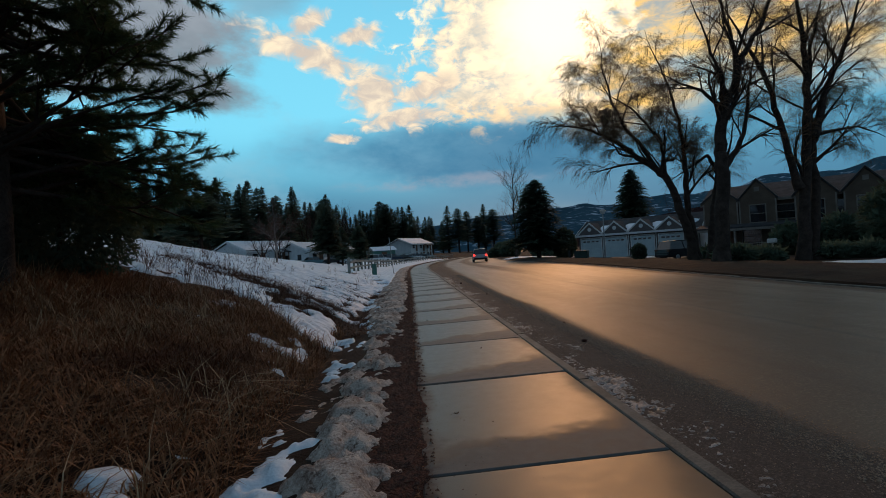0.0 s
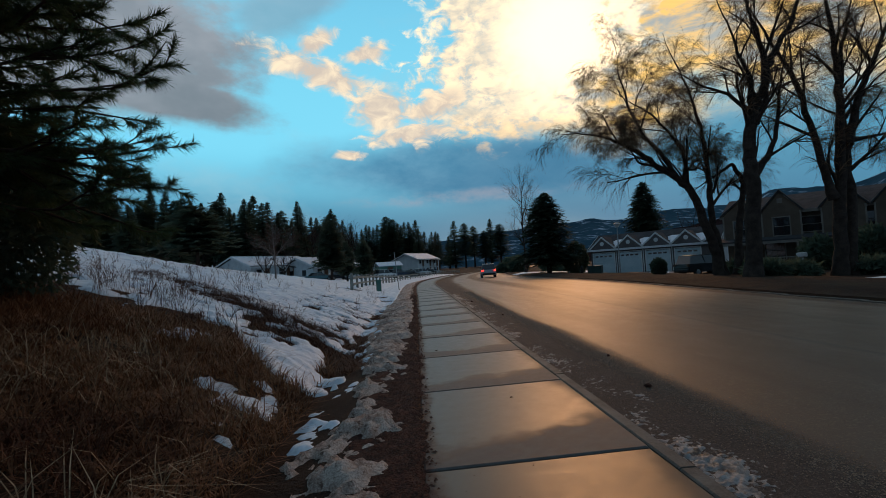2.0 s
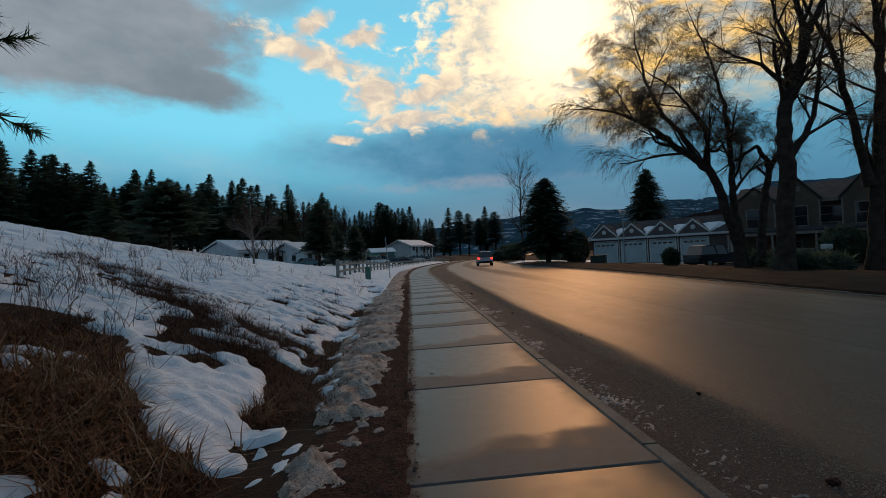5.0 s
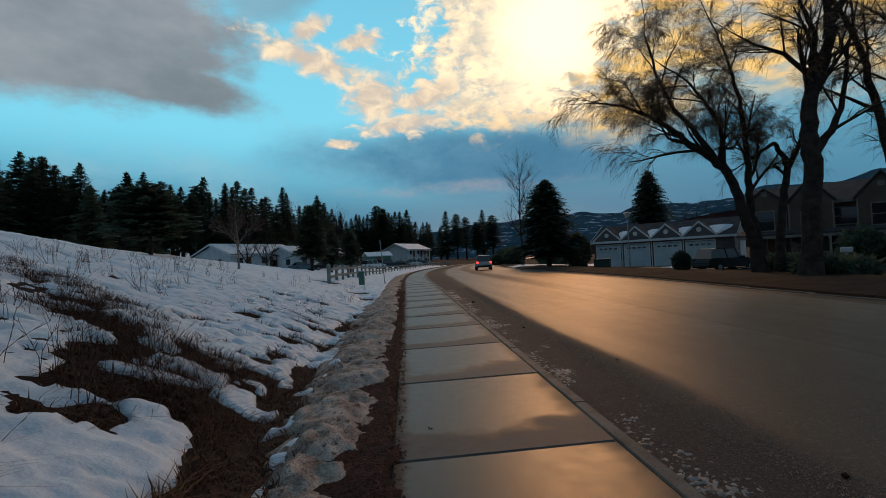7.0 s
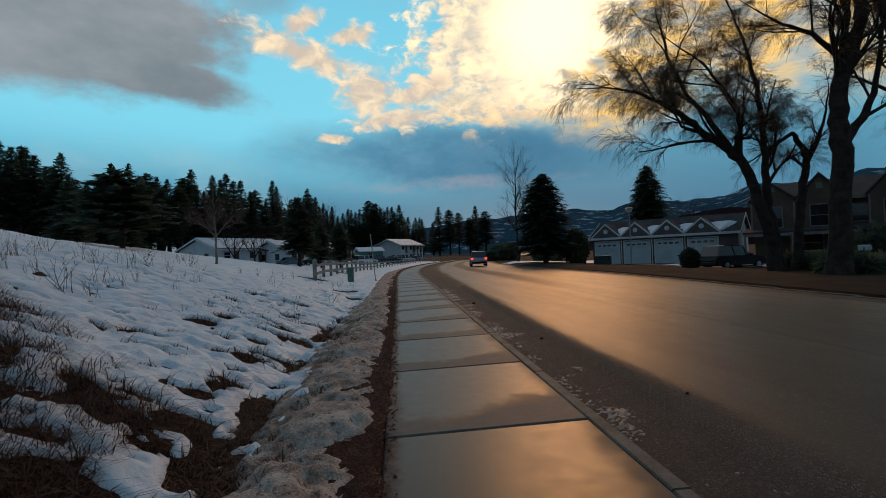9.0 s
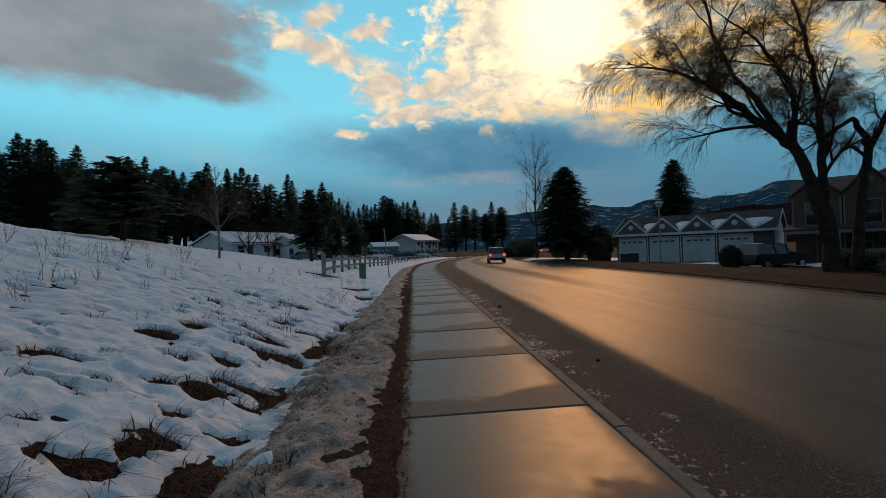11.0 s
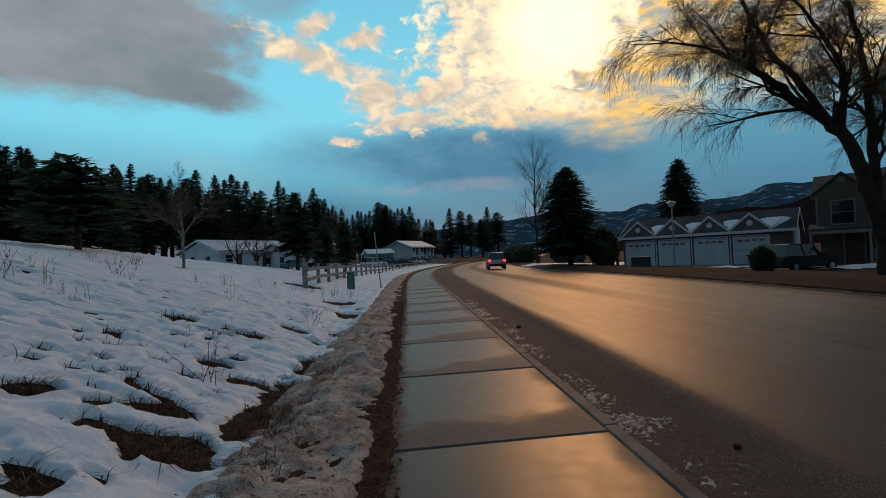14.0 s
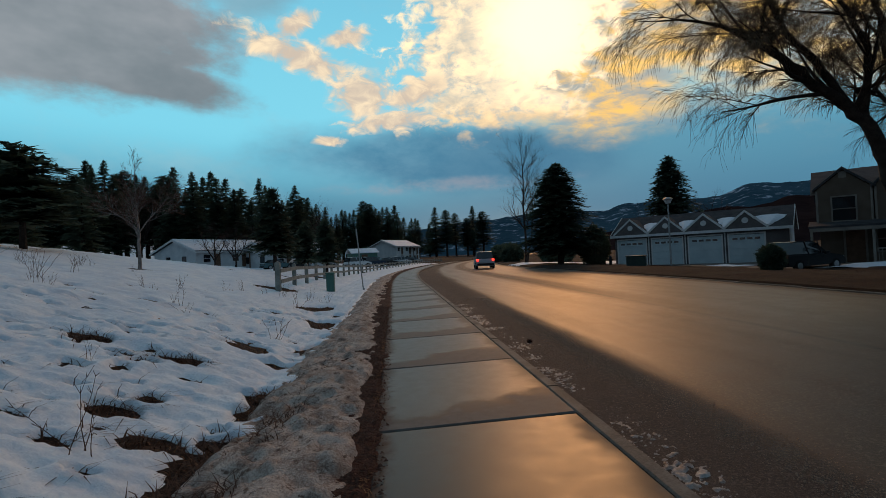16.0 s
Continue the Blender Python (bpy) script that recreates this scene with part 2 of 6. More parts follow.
def wet_asphalt(name):
    """Damp asphalt: dull brown grit by the kerb, polished damp lanes, a dirty strip between them."""
    mat = bpy.data.materials.new(name)
    mat.use_nodes = True
    g = NT(mat.node_tree)
    bs = g.add("ShaderNodeBsdfPrincipled")
    out = g.add("ShaderNodeOutputMaterial")
    g.l.new(bs.outputs[0], out.inputs[0])
    pos = g.add("ShaderNodeNewGeometry").outputs["Position"]
    uv = g.add("ShaderNodeUVMap", uv_map="across").outputs[0]
    s, ylong, _ = g.xyz(uv)
    streak = g.noise(g.scaled(pos, 1.0, 0.08, 1.0), 1.3, 4.0, 0.6)
    mid, fine = g.noise(pos, 2.2, 5.0, 0.65), g.noise(pos, 90.0, 3.0, 0.7)
    wob = g.m("ADD", s, g.m("MULTIPLY", g.m("SUBTRACT", streak, 0.5), 1.0))
    edge_at = g.step(ylong, 20, 60, 1.10, 1.7)
    lane = g.step(g.m("SUBTRACT", wob, edge_at), -0.22, 0.40)
    strip = g.m("MULTIPLY", g.step(g.m("ABSOLUTE", g.m("SUBTRACT", wob, 4.4)), 0.9, 0.35), 0.5)
    strip = g.m("MULTIPLY", strip, g.step(ylong, 20, 45))
    seam = g.m("MULTIPLY", g.step(g.m("ABSOLUTE", g.m("SUBTRACT", g.m("ADD", s, g.m("MULTIPLY", streak, 0.25)), 4.4)), 0.10, 0.03), 0.7)
    farside = g.step(wob, 9.0, 9.7)
    dry = g.m("MAXIMUM", g.m("SUBTRACT", 1.0, lane), g.m("MAXIMUM", strip, g.m("MULTIPLY", farside, 0.6)))
    road = g.mix(g.step(mid, 0.3, 0.7), (0.040, 0.026, 0.019), (0.064, 0.043, 0.032))
    grit = g.mix(g.step(mid, 0.3, 0.7), (0.050, 0.030, 0.022), (0.086, 0.053, 0.039))
    rut = g.m("MULTIPLY", g.step(g.m("ABSOLUTE", g.m("SUBTRACT", wob, g.m("SUBTRACT", edge_at, 0.45))), 0.55, 0.15), g.step(g.noise(pos, 34.0, 3.0, 0.7), 0.42, 0.6))
    grit = g.mix(g.m("MULTIPLY", rut, 0.35), grit, (0.014, 0.009, 0.007))
    grit = g.mix(g.m("MULTIPLY", g.step(fine, 0.5, 0.66), 0.65), grit, (0.15, 0.105, 0.085))
    speck = g.noise(pos, 42.0, 2.0, 0.6)
    road = g.mix(g.m("MULTIPLY", g.step(speck, 0.52, 0.66), 0.7), road, (0.150, 0.108, 0.082))
    road = g.mix(g.m("MULTIPLY", g.step(streak, 0.52, 0.70), 0.35), road, (0.030, 0.021, 0.016))
    grit = g.mix(g.m("MULTIPLY", g.step(speck, 0.52, 0.66), 0.6), grit, (0.17, 0.115, 0.09))
    col = g.mix(dry, road, grit)
    col = g.mix(seam, col, (0.012, 0.010, 0.009))
    bs.inputs["Specular IOR Level"].default_value = 0.30
    g.put(bs.inputs["Base Color"], col)
    rough = g.mix(dry, (0.45, 0.45, 0.45), (0.85, 0.85, 0.85))
    rough = g.m("ADD", rough, g.m("MULTIPLY", g.m("SUBTRACT", mid, 0.5), 0.2))
    rough = g.m("ADD", rough, g.m("MULTIPLY", g.m("SUBTRACT", streak, 0.5), 0.15), clamp=True)
    g.put(bs.inputs["Roughness"], rough)
    b = g.add("ShaderNodeBump")
    b.inputs["Strength"].default_value, b.inputs["Distance"].default_value = 0.45, 0.010
    g.put(b.inputs["Height"], g.m("MULTIPLY", fine, g.m("ADD", g.m("MULTIPLY", dry, 1.5), 0.45)))
    g.l.new(b.outputs[0], bs.inputs["Normal"])
    return mat


M_SLAB, M_ROAD = wet_concrete("damp_concrete"), wet_asphalt("damp_asphalt")
M_KERB = material("kerb_concrete", ((0.085, 0.070, 0.058), (0.20, 0.170, 0.145)), 0.7, 2.5, 60, 0.3, space="World", depth=0.004)
M_EARTH = material("dead_turf", ((0.013, 0.006, 0.0035), (0.045, 0.021, 0.011)), 0.95, 1.2, 30, 0.8, space="World", spots=((0.04, 0.026, 0.014), 0.4, 0.5, 0.7), depth=0.03)
M_SNOW = material("old_snow", ((0.66, 0.72, 0.80), (0.84, 0.87, 0.90)), 0.6, 1.5, 22, 0.5, space="World", depth=0.02)
M_DIRTY = material("dirty_snow", ((0.27, 0.175, 0.135), (0.70, 0.58, 0.50)), 0.8, 5.0, 55, 1.0, space="World", spots=((0.16, 0.10, 0.075), 14.0, 0.55, 0.66), depth=0.03)
M_MULCH = material("bark_mulch", ((0.014, 0.005, 0.004), (0.10, 0.036, 0.024)), 0.9, 9, 48, 1.0, space="World", spots=((0.17, 0.085, 0.06), 60.0, 0.60, 0.68), depth=0.04)
M_GRASS = material("dry_grass", ((0.12, 0.045, 0.020), (0.38, 0.18, 0.085)), 0.8, 9, 50, 0, space="World", spots=((0.075, 0.025, 0.012), 0.5, 0.5, 0.65))
M_STALK = material("dry_stalk", ((0.05, 0.022, 0.014), (0.14, 0.066, 0.042)), 0.8, 6, 50, 0, space="World")
M_BARK = material("grey_brown_bark", ((0.024, 0.017, 0.014), (0.070, 0.050, 0.040)), 0.9, 3, 25, 0.9, space="World", depth=0.03)
M_TWIG = material("bare_twigs", ((0.08, 0.046, 0.026), (0.21, 0.125, 0.07)), 0.8, 3, 30, 0, space="World")
M_REDTWIG = material("reddish_twigs", ((0.06, 0.03, 0.03), (0.12, 0.065, 0.06)), 0.85, 3, 30, 0, space="World")
M_NEEDLE = material("dark_needles", ((0.055, 0.085, 0.062), (0.125, 0.165, 0.110)), 0.75, 1.0, 12, 0, space="World", rnd=0.5, thin=0.45)
M_PINE = material("pine_needles", ((0.030, 0.052, 0.024), (0.085, 0.12, 0.05)), 0.6, 2, 20, 0, space="World", thin=0.35)
M_WHITE = material("white_siding", ((0.50, 0.53, 0.55), (0.64, 0.66, 0.67)), 0.6, 1.0, 30, 0.1, depth=0.004)
M_TAN = material("tan_siding", ((0.095, 0.070, 0.052), (0.145, 0.110, 0.083)), 0.7, 1.0, 30, 0.1, depth=0.004)
M_GREY = material("grey_siding", ((0.095, 0.085, 0.085), (0.145, 0.13, 0.13)), 0.7, 1.0, 30, 0.1, depth=0.004)
M_BROWN = material("brown_boards", ((0.09, 0.05, 0.032), (0.16, 0.09, 0.06)), 0.7, 2.0, 30, 0.1)
M_TRIM = material("white_trim_paint", ((0.55, 0.57, 0.58), (0.72, 0.73, 0.73)), 0.5, 2.0, 30, 0.05)
M_DOOR = material("garage_door_paint", ((0.42, 0.52, 0.56), (0.55, 0.64, 0.67)), 0.45, 1.0, 30, 0.05)
M_ROOF = material("dark_shingles", ((0.035, 0.035, 0.038), (0.075, 0.072, 0.075)), 0.9, 1.5, 18, 0.5, depth=0.02)
M_FENCE = material("weathered_fence_wood", ((0.14, 0.16, 0.15), (0.27, 0.29, 0.27)), 0.8, 3.0, 30, 0.3, space="World")
M_DARKGREEN = material("dark_green_paint", ((0.02, 0.04, 0.038), (0.035, 0.06, 0.055)), 0.5, 2.0, 30, 0.05)
M_DULLTRIM = material("dull_tan_trim", ((0.17, 0.15, 0.13), (0.26, 0.23, 0.20)), 0.6, 2.0, 30, 0.05)
M_PALEBARK = material("pale_young_bark", ((0.12, 0.105, 0.10), (0.30, 0.275, 0.26)), 0.8, 4, 40, 0.2, space="World")
M_TEAL = material("green_utility_paint", ((0.06, 0.15, 0.13), (0.09, 0.20, 0.17)), 0.5, 2.0, 30, 0.05)
M_STEEL = material("galvanised_steel", ((0.25, 0.27, 0.28), (0.40, 0.42, 0.43)), 0.45, 4.0, 40, 0.05, metal=0.7)
M_DARK = material("black_plastic", ((0.012, 0.012, 0.013), (0.03, 0.03, 0.032)), 0.6, 4.0, 40, 0.05)
M_TYRE = material("tyre_rubber", ((0.012, 0.012, 0.012), (0.03, 0.029, 0.028)), 0.85, 8.0, 60, 0.1)
M_GLASS = glass_material("window_glass", (0.015, 0.02, 0.025))
M_PAINT = {k: material(k + "_car_paint", (tuple(0.85 * c for c in v), v), 0.3, 2.0, 40, 0.0, spots=((0.12, 0.10, 0.08), 2.0, 0.62, 0.8))
           for k, v in (("silver", (0.42, 0.45, 0.47)), ("white", (0.70, 0.71, 0.72)), ("black", (0.02, 0.022, 0.025)), ("navy", (0.03, 0.05, 0.08)), ("teal", (0.08, 0.16, 0.18)))}
# far forest and snow patches, with blue distance haze painted into the base colour
M_HAZY_HILL = material("haze_blue_wooded_mountain", ((0.024, 0.062, 0.092), (0.042, 0.092, 0.128)), 1.0, 0.004, 0.05, 0, space="World", spots=((0.30, 0.40, 0.50), 0.022, 0.55, 0.66), spec=0.0)
M_NEARHILL = material("brush_hill", ((0.014, 0.009, 0.010), (0.030, 0.019, 0.019)), 1.0, 0.01, 0.08, 0, space="World", spots=((0.3, 0.36, 0.42), 0.03, 0.70, 0.75), spec=0.0)
M_TAIL = glow_material("tail_lamp", (1.0, 0.03, 0.02), 4.0)


# ---------------------------------------------------------------- mesh helpers
def mesh_from(name, verts, faces):
    me = bpy.data.meshes.new(name)
    me.from_pydata([tuple(v) for v in verts] if not isinstance(verts, np.ndarray) else verts.tolist(), [], faces if isinstance(faces, list) else faces.tolist())
    me.update()
    return me


def smooth(me):
    me.polygons.foreach_set("use_smooth", [True] * len(me.polygons))
    return me


def empty(name, x, y, z, rz=0.0):
    ob = new(name)
    ob.empty_display_size = 0.3
    ob.matrix_world = pose(x, y, z, 0, 0, rz)
    return ob


def part(name, bm, mat, parent=None, label=""):
    """Links a bmesh (or a mesh) as one object under a thing or a part."""
    if isinstance(bm, bmesh.types.BMesh):
        me = bpy.data.meshes.new(name)
        bm.to_mesh(me)
        bm.free()
    else:
        me = bm
    me.materials.clear()
    me.materials.append(mat)
    ob = new(name, me)
    if parent is not None:
        ob.parent = parent
    if label:
        ob["label"] = label
    return ob


def box(bm, x0, x1, y0, y1, z0, z1):
    v = [bm.verts.new(p) for p in ((x0, y0, z0), (x1, y0, z0), (x1, y1, z0), (x0, y1, z0), (x0, y0, z1), (x1, y0, z1), (x1, y1, z1), (x0, y1, z1))]
    for f in ((3, 2, 1, 0), (4, 5, 6, 7), (0, 1, 5, 4), (1, 2, 6, 5), (2, 3, 7, 6), (3, 0, 4, 7)):
        bm.faces.new([v[i] for i in f])
    return v


def boxes(*rows, bevel=0.0):
    bm = bmesh.new()
    for r in rows:
        box(bm, *r)
    if bevel:
        bmesh.ops.bevel(bm, geom=bm.edges[:], offset=bevel, segments=1, affect="EDGES")
    return bm


def prism(profile, y0, y1, axis="y"):
    """A closed outline drawn in x, z and pushed from y0 to y1 (axis x: outline in y, z)."""
    bm = bmesh.new()
    put = (lambda a, b, c: (a, c, b)) if axis == "y" else (lambda a, b, c: (c, a, b))
    p0 = [bm.verts.new(put(a, b, y0)) for a, b in profile]
    p1 = [bm.verts.new(put(a, b, y1)) for a, b in profile]
    bm.faces.new(p0)
    bm.faces.new(p1[::-1])
    for i in range(len(profile)):
        j = (i + 1) % len(profile)
        bm.faces.new((p0[j], p0[i], p1[i], p1[j]))
    bmesh.ops.recalc_face_normals(bm, faces=bm.faces[:])
    return bm


def rod(bm, a, b, r0, r1=None, sides=8):
    """A tapered round bar from a to b."""
    a, b = Vector(a), Vector(b)
    r1 = r0 if r1 is None else r1
    q = (b - a).to_track_quat("Z", "Y")
    ring = [[bm.verts.new(p + q @ Vector((r * math.cos(k * math.tau / sides), r * math.sin(k * math.tau / sides), 0))) for k in range(sides)] for p, r in ((a, r0), (b, r1))]
    for k in range(sides):
        j = (k + 1) % sides
        bm.faces.new((ring[0][k], ring[0][j], ring[1][j], ring[1][k]))
    bm.faces.new(ring[0][::-1])
    bm.faces.new(ring[1])


def smoothstep(a, b, v):
    t = np.clip((np.asarray(v, float) - a) / (b - a), 0, 1)
    return t * t * (3 - 2 * t)


def lattice(seed):
    rs = np.random.RandomState(seed)
    return rs.rand(256, 256)


LATT = [lattice(i) for i in range(6)]


def vnoise(x, y, scale, seed=0, octaves=4):
    """Smooth value noise in 0..1 on arrays."""
    x, y = np.asarray(x, float), np.asarray(y, float)
    total, amp, norm = np.zeros(np.broadcast(x, y).shape), 1.0, 0.0
    for o in range(octaves):
        u, v = x * scale + 17.3 * o + 1000, y * scale + 9.1 * o + 1000
        i, j = np.floor(u).astype(int), np.floor(v).astype(int)
        fu, fv = u - i, v - j
        fu, fv = fu * fu * (3 - 2 * fu), fv * fv * (3 - 2 * fv)
        t = LATT[(seed + o) % 6]
        a, b, c, d = t[i % 256, j % 256], t[(i + 1) % 256, j % 256], t[i % 256, (j + 1) % 256], t[(i + 1) % 256, (j + 1) % 256]
        total += amp * ((a * (1 - fu) + b * fu) * (1 - fv) + (c * (1 - fu) + d * fu) * fv)
        norm += amp
        amp, scale = amp * 0.5, scale * 2.0
    return total / norm


# ---------------------------------------------------------------- the lie of the land
WALK_L, WALK_R, KERB_W, ROAD_W = 0.0, 1.70, 0.13, 10.0


def bend(y):
    """Sideways drift of walk and road: straight, then bending to the right."""
    y = np.asarray(y, float)
    d = np.clip(y - 40, 0, 115)
    return 0.0015 * np.clip(y, -50, 40) + 0.0014 * d * d + 0.322 * np.clip(y - 155, 0, 400)


def rise(y):
    return 0.002 * np.clip(y, 0, 30) - 0.26 * smoothstep(35, 100, y)


def road_w(y):
    """Width of the asphalt, which widens towards the bend."""
    return 9.5 + 1.3 * smoothstep(8, 40, y)


def road_z(s, y):
    """Height of the asphalt, s metres out from the kerb."""
    s = np.asarray(s, float)
    t = np.clip(s / road_w(y), 0, 1)
    return -0.10 + rise(y) + 0.10 * np.sin(np.pi * t) - 0.02 * np.exp(-s / 0.3)


def lie(x, y):
    """The valley side as a whole: it falls from the woods towards the houses."""
    return -0.0454 * (x - 0.07 * y) - 0.0052 * y


def land_z(x, y):
    x, y = np.asarray(x, float), np.asarray(y, float)
    xb = x - bend(y)
    # left: verge, ditch, hill
    d = np.clip(-1.4 - 1.0 * smoothstep(24, 34, y) - xb, 0, None)
    slope = 0.295 - 0.08 * smoothstep(20, 36, y) - 0.16 * smoothstep(36, 70, y)
    bank = (0.28 - 0.26 * smoothstep(10, 22, y)) * (1 - np.exp(-d / 0.6))
    run = 24 * np.tanh(d / 24)
    left = -0.11 + 0.10 * smoothstep(26, 36, y) + bank + slope * run
    verge = 0.01 - 0.12 * smoothstep(-0.55, -1.35, xb) * (1 - 0.9 * smoothstep(26, 36, y))
    zl = np.where(d <= 0, verge, left)
    zl = zl + (vnoise(x, y, 0.7, 1) - 0.5) * 0.22 * smoothstep(-1.0, -2.4, xb) + (vnoise(x, y, 3.0, 2, 3) - 0.5) * 0.045 * smoothstep(-0.1, -0.7, xb)
    # right: kerb, brown bank, yards
    e = xb - (WALK_R + KERB_W + road_w(y))
    zr = road_z(road_w(y), y) + 0.09 + 0.12 * smoothstep(0.3, 1.8, e) - 0.14 * smoothstep(2.6, 6, e) - 0.32 * smoothstep(6, 10, e) + (vnoise(x, y, 0.5, 3) - 0.5) * 0.10 * smoothstep(0.3, 2, e)
    under = road_z(np.clip(xb - WALK_R, 0, road_w(y)), y) - 0.25
    z = np.where(xb < WALK_L, zl + rise(y), np.where(e < 0.16, under, zr))
    walk = (xb >= WALK_L) & (xb <= WALK_R + 0.3)
    return np.where(walk, rise(y) - 0.2, z)


def graded(marks):
    """Grid lines: (from, to, step) runs."""
    out = []
    for a, b, s in marks:
        out += list(np.linspace(a, b, max(1, int(round((b - a) / s))), endpoint=False))
    return np.array(out + [marks[-1][1]])


def sheet(name, xs, ys, zf, follow=True):
    X, Y = np.meshgrid(xs, ys, indexing="ij")
    if follow:
        X = X + bend(Y)
    Z = zf(X, Y)
    nx, ny = X.shape
    idx = np.arange(nx * ny).reshape(nx, ny)
    faces = np.stack((idx[:-1, :-1], idx[1:, :-1], idx[1:, 1:], idx[:-1, 1:]), -1).reshape(-1, 4)
    return smooth(mesh_from(name, np.stack((X, Y, Z), -1).reshape(-1, 3), faces))


gx = graded(((-2500, -300, 400), (-300, -60, 20), (-60, -14, 2.0), (-14, -4, 0.4), (-4, WALK_L - 0.02, 0.11), (WALK_L, WALK_L + 0.04, 0.04), (WALK_L + 0.1, 11.2, 1.4), (11.3, 14.0, 0.1), (14.1, 24, 0.5), (24, 60, 4), (60, 300, 30), (300, 2500, 400)))
gy = graded(((-400, -20, 40), (-20, 0, 1.5), (0, 26, 0.12), (26, 45, 0.3), (45, 120, 2.0), (120, 400, 20), (400, 3000, 400)))
tagged(part("ground", sheet("ground", gx, gy, land_z), M_EARTH), "dark dead turf and bare winter soil", "ground", kind="structure")

# road, kerbs
ry = graded(((-60, 0, 5), (0, 60, 0.8), (60, 200, 3), (200, 500, 20)))
rs_ = graded(((0, 0.6, 0.1), (0.6, ROAD_W, 0.55)))
RX, RY = np.meshgrid(rs_, ry, indexing="ij")
rz = road_z(RX * road_w(RY) / ROAD_W, RY) + (vnoise(RX, RY, 0.5, 2, 2) - 0.5) * 0.015
idx = np.arange(RX.size).reshape(RX.shape)
rf = np.stack((idx[:-1, :-1], idx[1:, :-1], idx[1:, 1:], idx[:-1, 1:]), -1).reshape(-1, 4)
road_me = smooth(mesh_from("road", np.stack((RX * road_w(RY) / ROAD_W + WALK_R + KERB_W + bend(RY), RY, rz), -1).reshape(-1, 3), rf))
uvl = road_me.uv_layers.new(name="across")
loops = np.zeros(len(road_me.loops), int)
road_me.loops.foreach_get("vertex_index", loops)
uvl.data.foreach_set("uv", np.stack((RX.ravel()[loops], RY.ravel()[loops]), -1).astype(np.float32).ravel())
tagged(part("road", road_me, M_ROAD), "wet grey asphalt road with gritty brown edges", "road", kind="structure")


# ---------------------------------------------------------------- trees
def tube_mesh(name, segs, thick_sides=7, thin=0.03):
    """segs: rows of start, end, radius at start, radius at end; one mesh of tapered tubes."""
    verts, faces = [], []
    for a, b, r0, r1 in segs:
        sides = thick_sides + 3 if r0 > 0.12 else (5 if r0 > thin else 3)
        d = b - a
        n = d.length
        if n < 1e-5:
            continue
        d /= n
        if r0 > 0.05:
            a, b = a - d * r0 * 0.25, b + d * r0 * 0.25
        u = d.cross(Vector((0, 0, 1)) if abs(d.z) < 0.9 else Vector((1, 0, 0))).normalized()
        w = d.cross(u)
        k0 = len(verts)
        for p, r in ((a, r0), (b, r1)):
            for k in range(sides):
                t = math.tau * k / sides
                verts.append(p + u * (r * math.cos(t)) + w * (r * math.sin(t)))
        for k in range(sides):
            j = (k + 1) % sides
            faces.append((k0 + k, k0 + j, k0 + sides + j, k0 + sides + k))
    return smooth(mesh_from(name, verts, faces))


def grow(rng, segs, twigs, p, d, length, r, level, top, droop, spread=0.6, step=0.55, up=0.05, kids=(3, 5), extra=3):
    """Grows one limb and its side limbs; thin ends go to twigs."""
    n = max(3, int(length / step))
    pts = [(p.copy(), r)]
    sway = Vector((rng.uniform(-1, 1), rng.uniform(-1, 1), rng.uniform(-0.3, 0.3))) * 0.10
    for i in range(n):
        t = (i + 1) / n
        jitter = Vector((rng.gauss(0, 1), rng.gauss(0, 1), rng.gauss(0, 0.7))) * 0.11
        pull = up * (1 - level / top) - droop * (level / top) ** 1.6 * t
        d = (d + jitter + sway * 0.4 + Vector((0, 0, pull))).normalized()
        p = p + d * (length / n)
        pts.append((p.copy(), max(0.0035, r * (1 - 0.75 * t))))
    store = segs if level < 3 else twigs
    for (a, ra), (b, rb) in zip(pts, pts[1:]):
        store.append((a, b, ra, rb))
    if level >= top:
        return
    count = rng.randint(*kids) + (extra if level >= 2 else 0)
    for k in range(count):
        t = 0.28 + 0.72 * (k + rng.random() * 0.8) / count
        i = min(n - 1, int(t * n))
        a, ra = pts[i]
        ahead = (pts[i + 1][0] - a).normalized()
        side = ahead.cross(Vector((rng.gauss(0, 1), rng.gauss(0, 1), rng.gauss(0, 1)))).normalized()
        nd = (ahead + side * spread * rng.uniform(0.7, 1.5) + Vector((0, 0, 0.12 * (1 - level / top)))).normalized()
        grow(rng, segs, twigs, a, nd, length * rng.uniform(0.45, 0.72), ra * rng.uniform(0.5, 0.7), level + 1, top, droop, spread, step * 0.8, up, kids, extra)


